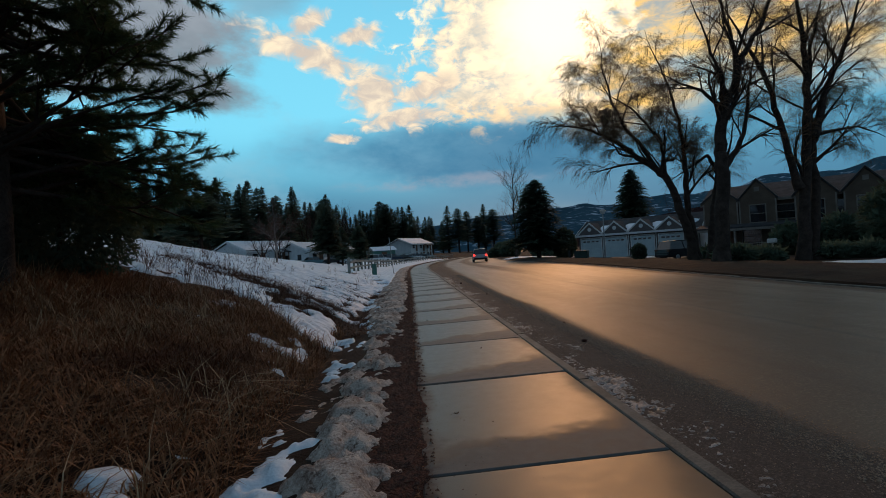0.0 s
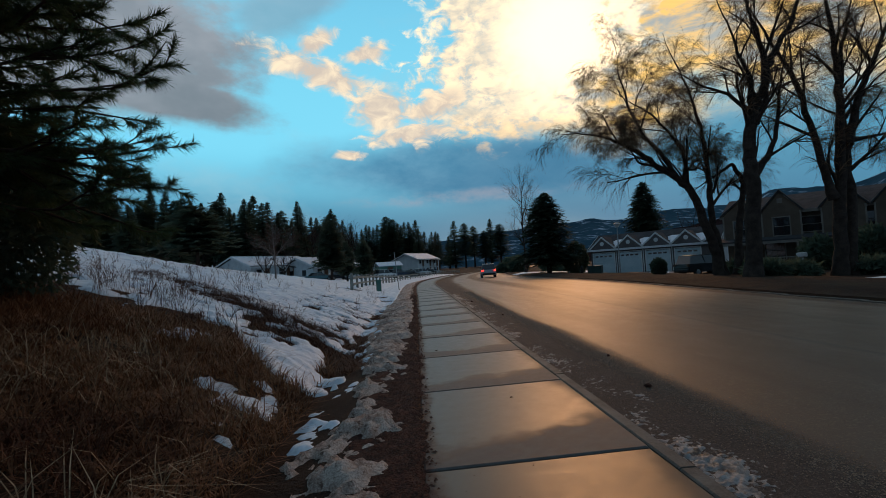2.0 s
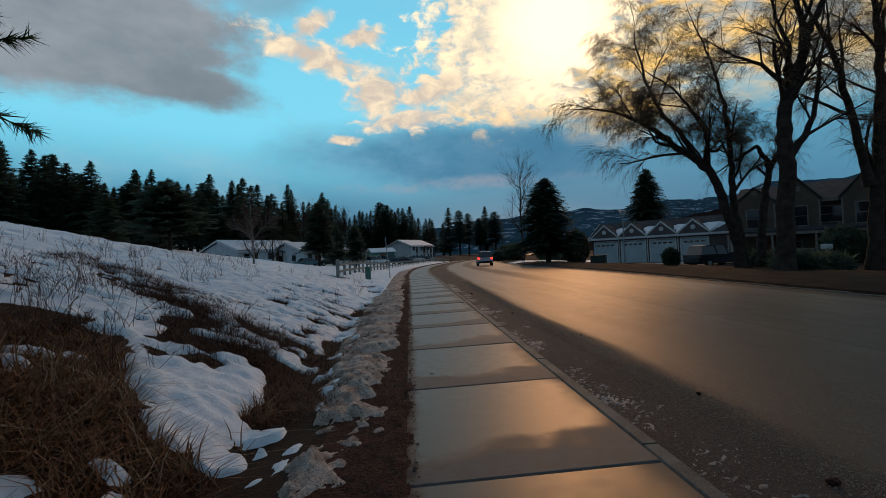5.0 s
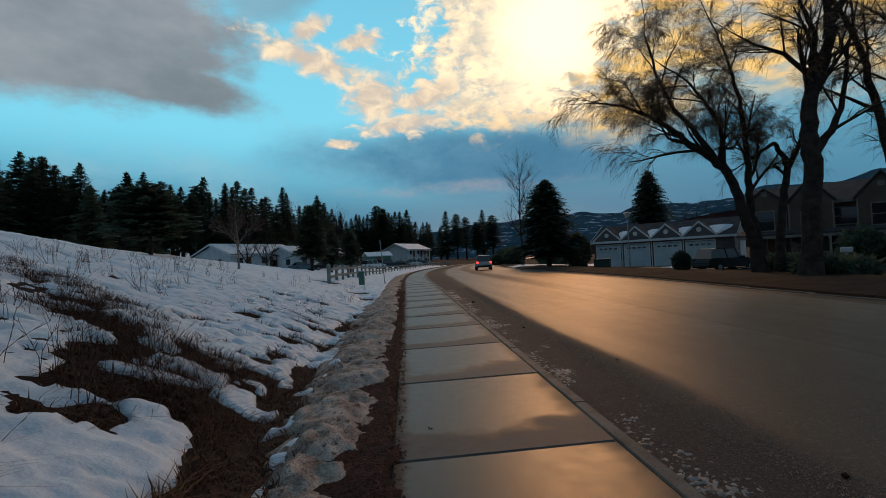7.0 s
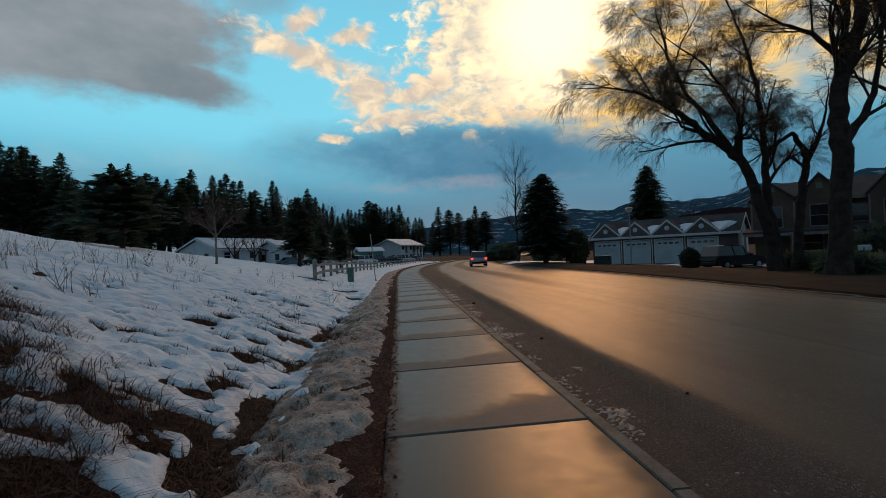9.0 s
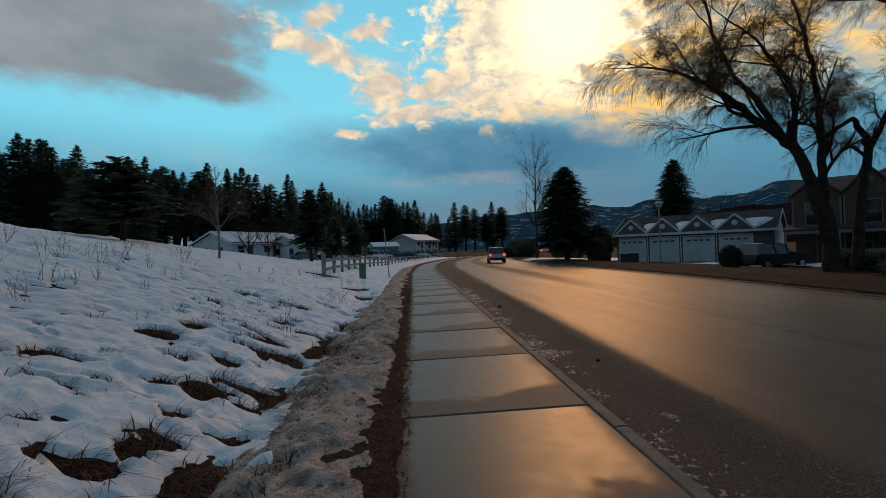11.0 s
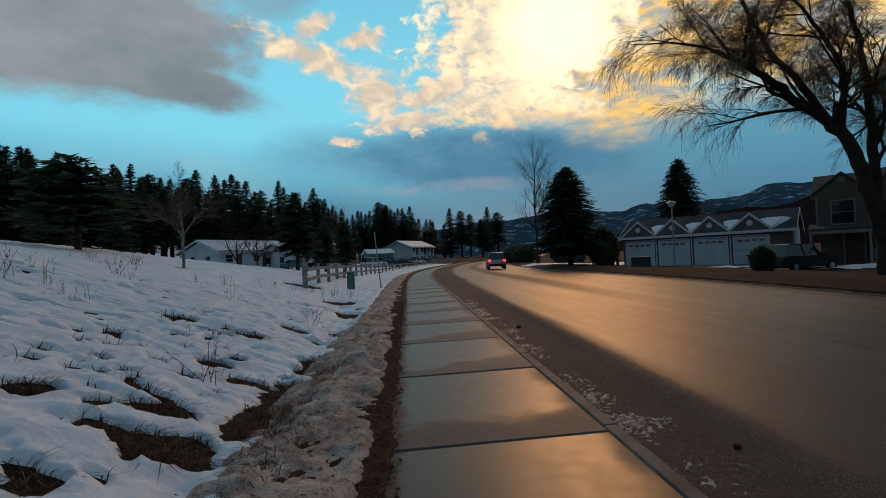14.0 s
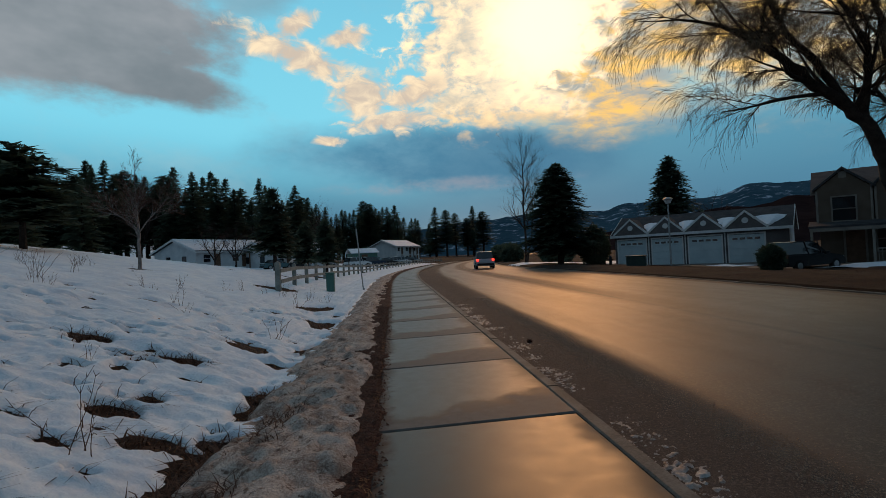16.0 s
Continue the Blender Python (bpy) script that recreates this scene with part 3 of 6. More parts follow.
def stem(rng, segs, twigs, points, r, top, droop, kids, first=0.3, reach=4.5, extra=3):
    """A main stem through the given points, with limbs along it."""
    pts = [Vector(p) for p in points]
    fine = []
    for a, b in zip(pts, pts[1:]):
        for k in range(4):
            wag = min(0.05, 0.15 * r)
            fine.append(a.lerp(b, k / 4) + Vector((rng.gauss(0, wag), rng.gauss(0, wag), 0)) * (1 if k else 0))
    fine.append(pts[-1])
    n = len(fine) - 1
    rad = [r * (1 - 0.80 * (i / n) ** 1.1) + (0.35 * r * max(0, 1 - i / 1.5)) for i in range(n + 1)]
    for i in range(n):
        segs.append((fine[i], fine[i + 1], rad[i], rad[i + 1]))
    for k in range(kids):
        t = first + (1 - first) * (k + rng.random()) / kids
        i = min(n - 1, int(t * n))
        ahead = (fine[i + 1] - fine[i]).normalized()
        side = ahead.cross(Vector((rng.gauss(0, 1), rng.gauss(0, 1), rng.gauss(0, 0.4)))).normalized()
        nd = (ahead * 0.75 + side * rng.uniform(0.5, 1.0) + Vector((0, 0, 0.2))).normalized()
        grow(rng, segs, twigs, fine[i], nd, reach * rng.uniform(0.7, 1.25) * (1.15 - 0.5 * t), rad[i] * rng.uniform(0.4, 0.6), 1, top, droop, extra=extra)
    grow(rng, segs, twigs, fine[-1], (fine[-1] - fine[-2]).normalized(), reach * 0.8, rad[-1], 1, top, droop, extra=extra)


def bare_tree(name, x, y, stems, seed, label, top=4, droop=0.30, kids=8, reach=4.5, bark=None, twig=None, z=None, group="", extra=3):
    rng = random.Random(seed)
    segs, twigs = [], []
    for r, points in stems:
        stem(rng, segs, twigs, points, r, top, droop, kids if r > 0.1 or r < 0.08 else kids // 2, reach=reach if r > 0.13 or r < 0.08 else 0.75 * reach, extra=extra)
    ob = empty(name, x, y, float(land_z(x, y)) - 0.15 if z is None else z)
    part("trunk", tube_mesh("trunk", segs), bark or M_BARK, ob)
    part("crown", tube_mesh("crown", twigs), twig or M_TWIG, ob, "fine bare twigs")
    return tagged(ob, label, "tree", group)


def conifer_mesh(seed, h, r, bare=0.08, dense=1.0, droop=0.25, pointed=1.0):
    """Trunk and crown of a conifer: whorls of branches carrying many small needle sprays."""
    rng = np.random.RandomState(seed)
    verts, faces = [], []
    levels = int(h / 0.30 * dense)
    for i in range(levels):
        t = (i + rng.rand() * 0.6) / levels
        z = h * (bare + (1 - bare) * t)
        reach = r * ((1 - t) ** (0.85 * pointed)) * rng.uniform(0.72, 1.12) + 0.12
        if t < 0.1:
            reach *= 0.65 + 3.5 * t
        arms = rng.randint(6, 9)
        a0 = rng.rand() * math.tau
        for k in range(arms):
            a = a0 + k * math.tau / arms + rng.uniform(-0.3, 0.3)
            L = reach * rng.uniform(0.6, 1.15)
            zz = z + rng.uniform(-0.32, 0.32) * min(1.0, L)
            sprays = max(3, int(L / 0.27))
            for s in range(sprays):
                f = (s + 0.6) / sprays
                px, py = math.cos(a) * L * f, math.sin(a) * L * f
                pz = zz - droop * L * f * f + 0.10 * L * f
                w = min(0.24 + 0.30 * (1 - f), 0.06 + 0.26 * L) * rng.uniform(0.75, 1.3)
                for q in range(3):
                    th = a + rng.uniform(-1.1, 1.1)
                    ex, ey = math.cos(th), math.sin(th)
                    b = len(verts)
                    dz = rng.uniform(-0.26, 0.16) + max(0.0, 0.5 - L) * 0.6
                    verts += [(px - ey * w * 0.45, py + ex * w * 0.45, pz + rng.uniform(-0.06, 0.06)), (px + ey * w * 0.45, py - ex * w * 0.45, pz - 0.10 * rng.rand()),
                              (px + ex * w * 1.7, py + ey * w * 1.7, pz + dz)]
                    faces.append((b, b + 1, b + 2))
    tip = len(verts)
    verts += [(-0.06, 0, h * 0.97), (0.06, 0, h * 0.97), (0, 0, h * 1.03)]
    faces.append((tip, tip + 1, tip + 2))
    crown = mesh_from("crown", verts, faces)
    bm = bmesh.new()
    rod(bm, (0, 0, -0.3), (0, 0, h * 0.95), 0.018 * h + 0.05, 0.02, 7)
    return crown, bm


def conifer(name, seed, h, r, label, **kw):
    crown, trunk = conifer_mesh(seed, h, r, **kw)
    ob = empty(name, 0, 0, 0)
    part("trunk", trunk, M_BARK, ob)
    part("crown", crown, M_NEEDLE, ob)
    return tagged(ob, label, "tree")


def put_at(ob, x, y, rz=0.0, s=1.0, sz=None, z=None):
    ob.matrix_basis = pose(x, y, float(land_z(x, y)) - 0.05 if z is None else z, 0, 0, rz) @ Matrix.Diagonal((s, s, sz or s, 1))


def copy_at(ob, x, y, rz=0.0, s=1.0, sz=None, z=None):
    keep = ob.scale.copy()
    ob.scale = (1, 1, 1)
    c = copy_thing(ob, pose(x, y, float(land_z(x, y)) - 0.05 if z is None else z, 0, 0, rz) @ Matrix.Diagonal((s, s, sz or s, 1)))
    ob.scale = keep
    return c


# great bare trees beyond the road
bare_tree("bare_tree", 18.3, 30.8, (
    (0.30, ((-0.1, 0, 0), (-0.4, 0, 1.8), (-0.8, 0, 3.2), (-1.1, 0.1, 4.4), (-1.6, 0.2, 5.6), (-2.5, 0.3, 6.4), (-3.4, 0.4, 7.0), (-4.2, 0.4, 7.7), (-5.2, 0.4, 8.3), (-6.1, 0.3, 8.7), (-6.8, 0.2, 8.9))),
    (0.24, ((0.3, 0.2, 0), (0.1, 0.3, 1.9), (-0.1, 0.4, 3.5), (-0.1, 0.5, 4.9), (0, 0.6, 6.5), (-0.1, 0.6, 8.0), (-0.3, 0.7, 9.7), (-0.6, 0.8, 11.3), (-1.1, 0.8, 12.8))),
    (0.15, ((-2.2, 0.3, 6.2), (-2.9, 0.6, 7.8), (-3.7, 0.9, 8.9), (-4.4, 1.1, 10.7), (-4.6, 1.2, 12.0), (-4.9, 1.2, 13.2))),
    (0.14, ((-1.6, 0.2, 5.6), (-1.9, -0.3, 6.7), (-2.2, -0.7, 7.7), (-3.2, -1.1, 8.6), (-4.3, -1.4, 9.6), (-5.6, -1.6, 10.3))),
    (0.10, ((-3.4, 0.4, 7.0), (-4.2, 0.0, 7.0), (-4.7, -0.2, 7.1), (-5.2, -0.4, 7.8), (-6.0, -0.6, 8.2))),
    (0.09, ((-1.7, 0.2, 6.6), (-0.9, 0.4, 6.6), (-0.4, 0.5, 7.2), (0, 0.6, 7.3)))),
    3, "tall leafless tree of several stems leaning over the road", droop=0.56, kids=9, reach=3.4, extra=8, group="bare trees by the road")
bare_tree("bare_tree", 19.3, 31.0, (
    (0.24, ((0, 0, 0), (0.35, 0.1, 2.2), (0.75, 0.2, 4.0), (1.1, 0.3, 5.5), (1.0, 0.4, 6.2), (0.6, 0.5, 6.9), (-0.2, 0.6, 6.4), (-0.9, 0.6, 6.0))),
    (0.12, ((1.0, 0.3, 5.2), (1.6, 0.2, 6.3), (2.0, 0.1, 7.6), (2.2, 0.0, 9.0)))),
    5, "slim leafless tree with a crooked top among taller ones", droop=0.35, kids=4, reach=2.2, extra=1, group="bare trees by the road")
bare_tree("bare_tree", 17.0, 26.1, (
    (0.40, ((-0.1, 0, 0), (0.1, 0, 2.3), (0.35, 0, 4.9), (0.4, 0.1, 6.5), (0.55, 0.1, 7.8), (0.85, 0.2, 8.8), (1.45, 0.2, 9.7), (1.8, 0.3, 10.9), (2.4, 0.3, 11.8), (3.4, 0.4, 13.2), (4.2, 0.5, 15.0))),
    (0.15, ((0.6, 0.1, 8.5), (0.4, -0.2, 9.2), (0.3, -0.5, 10.1), (-0.3, -0.7, 11.0), (-0.7, -0.9, 12.0), (-1.4, -1.1, 13.4))),
    (0.12, ((0.6, 0.1, 8.5), (-0.3, 0.4, 9.6), (-1.3, 0.7, 10.1), (-2.3, 0.9, 10.8))),
    (0.18, ((0.4, 0.1, 5.1), (1.05, -0.2, 6.1), (1.45, -0.3, 7.0), (1.75, -0.4, 9.0), (2.05, -0.5, 10.6))),
    (0.14, ((0.9, 0.2, 8.0), (1.85, 0.5, 9.5), (3.3, 0.8, 10.2), (4.6, 1.0, 10.6))),
    (0.20, ((1.7, 0.3, 10.3), (1.7, 0.3, 11.4), (1.5, 0.4, 13.0), (1.0, 0.5, 15.0)))),
    8, "tall leafless tree with one thick upright forked trunk", droop=0.42, extra=3, kids=6, reach=3.4, group="bare trees by the road")
bare_tree("bare_tree", 23.7, 28.4, (
    (0.38, ((-0.2, 0, 0), (0, 0, 2.2), (0.2, 0, 4.5), (0.6, 0.1, 7.2), (0.85, 0.1, 9.9), (0.95, 0.2, 12.3), (0.8, 0.2, 14.4), (0.6, 0.3, 17.0))),
    (0.24, ((-0.15, 0, 4.5), (-0.6, -0.1, 5.9), (-1.3, -0.2, 8.6), (-2.2, -0.3, 11.4), (-3.3, -0.4, 13.1), (-4.1, -0.5, 14.5))),
    (0.22, ((0.95, 0, 7.5), (1.7, -0.1, 9.9), (2.7, -0.2, 11.9), (3.6, -0.3, 13.9), (4.1, -0.4, 15.6))),
    (0.28, ((0.6, 0, 0), (0.9, 0, 4.3), (1.0, 0.2, 7.4), (1.1, 0.4, 10.5), (1.5, 0.5, 12.9), (2.2, 0.6, 15.0))),
    (0.12, ((1.0, 0, 7.6), (2.8, 0.3, 7.9), (4.3, 0.5, 8.1), (5.8, 0.6, 7.6)))),
    15, "tall leafless tree with two trunks from one base", droop=0.40, extra=5, kids=9, reach=3.8, group="bare trees by the road")


def shrub_mesh(seed, r, h, n=2600, leaf=0.11):
    """A dense bush: leaf sprays in an uneven dome."""
    rs = np.random.RandomState(seed)
    d = rs.normal(size=(n, 3))
    d /= np.linalg.norm(d, axis=1)[:, None]
    lump = 0.78 + 0.44 * vnoise(d[:, 0] * 2 + 5, d[:, 1] * 2 + d[:, 2] * 1.7, 1.2, seed % 5, 3)
    rad = rs.uniform(0.55, 1.0, n) ** 0.6 * lump
    p = d * rad[:, None] * np.array([r, r, h * 0.55]) + np.array([0, 0, h * 0.48])
    p[:, 2] = np.maximum(p[:, 2], 0.02)
    t1 = rs.normal(size=(n, 3)) * leaf
    t2 = (d + rs.normal(size=(n, 3)) * 0.7) * leaf * 1.6
    V = np.stack((p - t1 * 0.5, p + t1 * 0.5, p + t2), 1).reshape(-1, 3)
    return mesh_from("foliage", V, np.arange(n * 3).reshape(-1, 3))


def shrub_thing(name, x, y, r, h, seed, label, n=0, leaf=0.0):
    ob = empty(name, x, y, float(land_z(x, y)) - 0.03, seed * 37)
    part("foliage", shrub_mesh(seed, r, h, n or int(900 + 1300 * r), leaf or 0.07 + 0.05 * r), M_NEEDLE, ob)
    bm = bmesh.new()
    rod(bm, (0, 0, -0.1), (0.02, 0, h * 0.6), 0.05 * r + 0.02, 0.02, 6)
    part("trunk", bm, M_BARK, ob)
    return tagged(ob, label, "bush")
# sidewalk slabs
walk_root = tagged(empty("sidewalk", 0, 0, 0), "damp concrete sidewalk slabs beside the road", "sidewalk", kind="structure")
PITCH, SKEW, HALF = 2.29, 0.02, 0.85


def slab_mesh(w, l, depth=0.14, b=0.012):
    bm = bmesh.new()
    outer = [(-w, -l), (w, -l), (w, l), (-w, l)]
    inner = [(-w + b, -l + b), (w - b, -l + b), (w - b, l - b), (-w + b, l - b)]
    sk = lambda p: p[1] + SKEW * p[0]
    lo = [bm.verts.new((p[0], sk(p), -depth)) for p in outer]
    mid = [bm.verts.new((p[0], sk(p), -b)) for p in outer]
    up = [bm.verts.new((p[0], sk(p), 0)) for p in inner]
    bm.faces.new(up)
    for a, c in ((lo, mid), (mid, up)):
        for i in range(4):
            j = (i + 1) % 4
            bm.faces.new((a[i], a[j], c[j], c[i]))
    me = bpy.data.meshes.new("slab")
    bm.to_mesh(me)
    bm.free()
    me.materials.append(M_SLAB)
    return me


SLAB = slab_mesh(HALF, PITCH / 2 - 0.006)
rng = random.Random(4)
for i in range(-4, 62):
    yc = 3.31 + PITCH * (i + 0.5)
    ob = new("slab", SLAB)
    turn = -math.degrees(math.atan(float(bend(yc + 1) - bend(yc - 1)) / 2))
    ob.matrix_world = pose(float(bend(yc)) + (WALK_L + WALK_R) / 2, yc, float(rise(yc)) + rng.uniform(-0.004, 0.004), rng.uniform(-0.15, 0.15), rng.uniform(-0.1, 0.1) - 0.9, turn)
    ob.parent = walk_root

# kerbs
def kerb(name, x0, low, w=KERB_W, far=False):
    root = tagged(empty(name, 0, 0, 0), "worn concrete kerb stones along the road", "kerb", kind="structure")
    L = 3.0
    bm = prism(((0, -0.3), (w, -0.3), (w, low - 0.02), (w - 0.02, low), (0.012, low), (0, low - 0.012)), -L / 2 + 0.005, L / 2 - 0.005)
    me = bpy.data.meshes.new("kerbstone")
    bm.to_mesh(me)
    bm.free()
    me.materials.append(M_KERB)
    for i in range(-3, 50):
        yc = i * L + 0.7
        ob = new("kerbstone", me)
        turn = -math.degrees(math.atan(float(bend(yc + 1.5) - bend(yc - 1.5)) / 3))
        ob.matrix_world = pose(float(bend(yc)) + x0 + (float(road_w(yc)) if far else 0), yc, float(road_z(road_w(yc), yc)) + 0.035 if far else float(rise(yc)), 0, 0, turn)
        ob.parent = root
    return root


kerb("kerb_near", WALK_R + 0.004, 0.018)
kerb("kerb_far", WALK_R + KERB_W, 0.0, far=True)


# ---------------------------------------------------------------- snow, berm, turf on the left
# thawed hollows in the snow: out from the walk, along it, radius
HOLLOWS = ((-2.65, 11.2, 0.36), (-2.3, 10.6, 0.24), (-3.1, 11.9, 0.36), (-2.15, 11.3, 0.42), (-1.72, 11.5, 0.34), (-1.62, 10.9, 0.3), (-1.9, 13.6, 0.16), (-1.72, 15.9, 0.34), (-1.78, 17.2, 0.42), (-1.22, 18.2, 0.26), (-1.02, 17.1, 0.24), (-2.95, 17.7, 0.17), (-3.08, 16.9, 0.2), (-2.4, 17.7, 0.16), (-2.55, 16.1, 0.15), (-2.36, 19.9, 0.17),
           (-2.2, 20.3, 0.14), (-1.79, 19.4, 0.2), (-2.32, 21.6, 0.28), (-3.6, 21.9, 0.2), (-3.45, 23.2, 0.17), (-2.1, 23.1, 0.34), (-2.6, 23.6, 0.2), (-0.95, 21.3, 0.18), (-1.13, 23.9, 0.3), (-1.45, 22.4, 0.22),
           (-2.1, 17.9, 0.2), (-1.94, 15.4, 0.2), (-2.1, 12.6, 0.2), (-1.75, 12.9, 0.24), (-3.3, 15.2, 0.2), (-4.3, 35.0, 0.8), (-6.8, 43.0, 1.5), (-9.0, 34.3, 0.7), (-5.2, 48.0, 1.3), (-4.6, 25.5, 0.25), (-1.5, 27.0, 0.4), (-2.2, 30.5, 0.5))


def snow_cover(x, y):
    """Depth of the snow over the soil; below zero where the turf shows."""
    xb = x - bend(y)
    rag = vnoise(x, y, 0.9, 1, 4) - 0.5
    edge = 8.2 + 1.45 * np.clip(-1.5 - xb, 0, 1.9)
    m = -0.10 + 0.155 * smoothstep(-0.45, 0.55, y - edge + 2.2 * rag)
    # tangled brown band across the bank
    band = np.abs(y - 12.1 + 0.78 * (xb + 2.2) + 1.1 * rag)
    m = m + 0.11 * smoothstep(0.56, 0.66, vnoise(x, y * 1.4, 2.3, 0, 4)) * smoothstep(1.0, 0.4, band)
    m = m - 0.12 * smoothstep(0.80, 0.22, band) * smoothstep(0.36, 0.56, vnoise(x, y, 1.3, 2, 3)) * smoothstep(-1.9, -2.5, xb) * smoothstep(-7.0, -5.0, xb)
    # the ditch
    m = m - 0.14 * smoothstep(0.42, 0.18, np.abs(xb + 1.22 + 0.3 * (vnoise(x, y, 1.2, 2) - 0.5))) * smoothstep(13.6, 12.2, y)
    m = m - 0.09 * smoothstep(0.36, 0.12, np.abs(xb + 1.25)) * smoothstep(0.58, 0.70, vnoise(x, y, 0.8, 5, 2)) * smoothstep(30, 24, y)
    m = m + 0.06 * (vnoise(x, y, 0.55, 0, 3) - 0.5) + (0.20 - 0.12 * smoothstep(11, 15, y)) * (vnoise(x, y, 2.1, 3, 3) - 0.5) * smoothstep(40, 15, y)
    # leftover patches on the brown slope, by the ditch
    m = m + 0.17 * smoothstep(0.57, 0.68, vnoise(x, y, 1.9, 4, 4)) * smoothstep(10, 7, y) * smoothstep(-2.4, -1.5, xb)
    m = m + 0.15 * smoothstep(0.62, 0.70, vnoise(x, y, 1.5, 0, 4)) * smoothstep(6.2, 8.5, y) * smoothstep(-4.5, -3.0, xb)
    m = m - 0.25 * smoothstep(-0.95 - 0.2 * smoothstep(11, 16, y), -0.6 - 0.2 * smoothstep(11, 16, y), xb)
    m = m - 0.10 * smoothstep(0.73, 0.79, vnoise(x * 1.3, y * 2.4, 2.8, 1, 2)) * smoothstep(10, 13, y) * smoothstep(38, 24, y)
    for cx, cy, rr in HOLLOWS:
        m = m - 0.16 * smoothstep(1.15, 0.5, np.hypot((xb - cx) * 0.8, y - cy) / rr + 1.1 * (vnoise(x, y, 2.6, 4, 3) - 0.5))
    m = m - 0.12 * smoothstep(0.70, 0.76, vnoise(x * 1.5, y * 3.0, 1.5, 3, 3)) * smoothstep(10, 13, y) * smoothstep(40, 26, y) * smoothstep(-8, -5, xb)
    # crumbled rims
    m = m + 0.10 * (vnoise(x, y, 6.5, 2, 4) - 0.5) * smoothstep(26, 18, y)
    return np.clip(m, -0.12, 0.055)


def snow_z(x, y):
    m = snow_cover(x, y)
    dents = ((vnoise(x, y * 1.6, 2.4, 2, 4) - 0.5) * 0.12 + (vnoise(x * 1.4, y * 2.2, 5.5, 4, 3) - 0.5) * 0.07) * smoothstep(-0.01, 0.03, m)
    return land_z(x, y) + m + dents


sx = graded(((-60, -20, 1.0), (-20, -8, 0.25), (-8, -4, 0.09), (-4, -0.45, 0.04)))
sy = graded(((2.5, 24, 0.045), (24, 30, 0.1), (30, 50, 0.25), (50, 130, 1.0)))
tagged(part("snow_field", sheet("snow_field", sx, sy, snow_z), M_SNOW), "old white snow thawing on the hillside", "snow", kind="stuff")


def berm_z(x, y):
    xb = x - bend(y)
    line = -0.50 - 0.12 * smoothstep(9, 14, y) + 0.16 * (vnoise(y * 0 + 3, y, 0.5, 1, 2) - 0.5)
    wide = 0.28 + 0.34 * smoothstep(9, 15, y) - 0.28 * smoothstep(22, 30, y)
    h = (0.15 - 0.05 * smoothstep(9, 15, y)) * np.exp(-np.abs((xb - line + 0.08) / wide) ** 3) - 0.060
    gaps = 0.36 * (vnoise(x, y, 1.8, 4, 4) - 0.5) + 0.17 * (vnoise(x, y, 9.0, 1, 4) - 0.5) + 0.05 * (vnoise(x, y, 17.0, 3, 2) - 0.5)
    h = h + gaps * (1 - 0.35 * smoothstep(9, 14, y)) + 0.035 * smoothstep(9, 14, y)
    h = h - 0.12 * smoothstep(-0.20, -0.06, xb + (0.3 - 0.14 * smoothstep(8, 12, y)) * (vnoise(x, y, 1.2, 2) - 0.5)) - 0.2 * smoothstep(-1.05 - 0.15 * smoothstep(12, 16, y), -1.4 - 0.15 * smoothstep(12, 16, y), xb)
    return land_z(x, y) + np.clip(h, -0.1, 0.12) * smoothstep(90, 45, y) - 0.02 * smoothstep(45, 90, y)


tagged(part("snow_berm", sheet("snow_berm", graded(((-1.65, -0.08, 0.028),)), graded(((1.5, 24, 0.04), (24, 60, 0.15), (60, 95, 0.8))), berm_z), M_DIRTY), "dirty grey ploughed snow along the sidewalk", "snow", kind="stuff")


def clump_z(x, y):
    xb = x - bend(y)
    h = 0.11 * np.exp(-((xb + 1.12) / 0.34) ** 2) - 0.13 + 0.34 * (vnoise(x, y, 2.0, 5, 4) - 0.5) + 0.13 * (vnoise(x, y, 8.0, 2, 4) - 0.5)
    return land_z(x, y) + np.clip(h, -0.1, 0.13) * smoothstep(9.5, 8.0, y) - 0.03 * smoothstep(8.0, 9.5, y)


tagged(part("snow_clumps", sheet("snow_clumps", graded(((-1.9, -0.4, 0.03),)), graded(((1.5, 10, 0.03),)), clump_z), M_SNOW), "half-melted white snow clumps by the ditch", "snow", kind="stuff")


def mulch_z(x, y):
    xb = x - bend(y)
    return np.where(xb > WALK_L - 0.02, rise(y), land_z(x, y)) + 0.012 + 0.03 * (vnoise(x, y, 9.0, 2, 3) - 0.5) - 0.09 * smoothstep(-0.6, -0.85, xb + 0.2 * (vnoise(x, y, 1.4, 3) - 0.5)) \
        - 0.06 * smoothstep(-0.06, 0.14, xb + 0.02 + 0.34 * (vnoise(x, y, 3.2, 5, 4) - 0.5))


tagged(part("mulch_strip", sheet("mulch_strip", graded(((-0.95, 0.16, 0.025),)), graded(((1.5, 26, 0.045), (26, 95, 0.5))), mulch_z), M_MULCH), "reddish brown bark litter at the sidewalk edge", "mulch", kind="stuff")


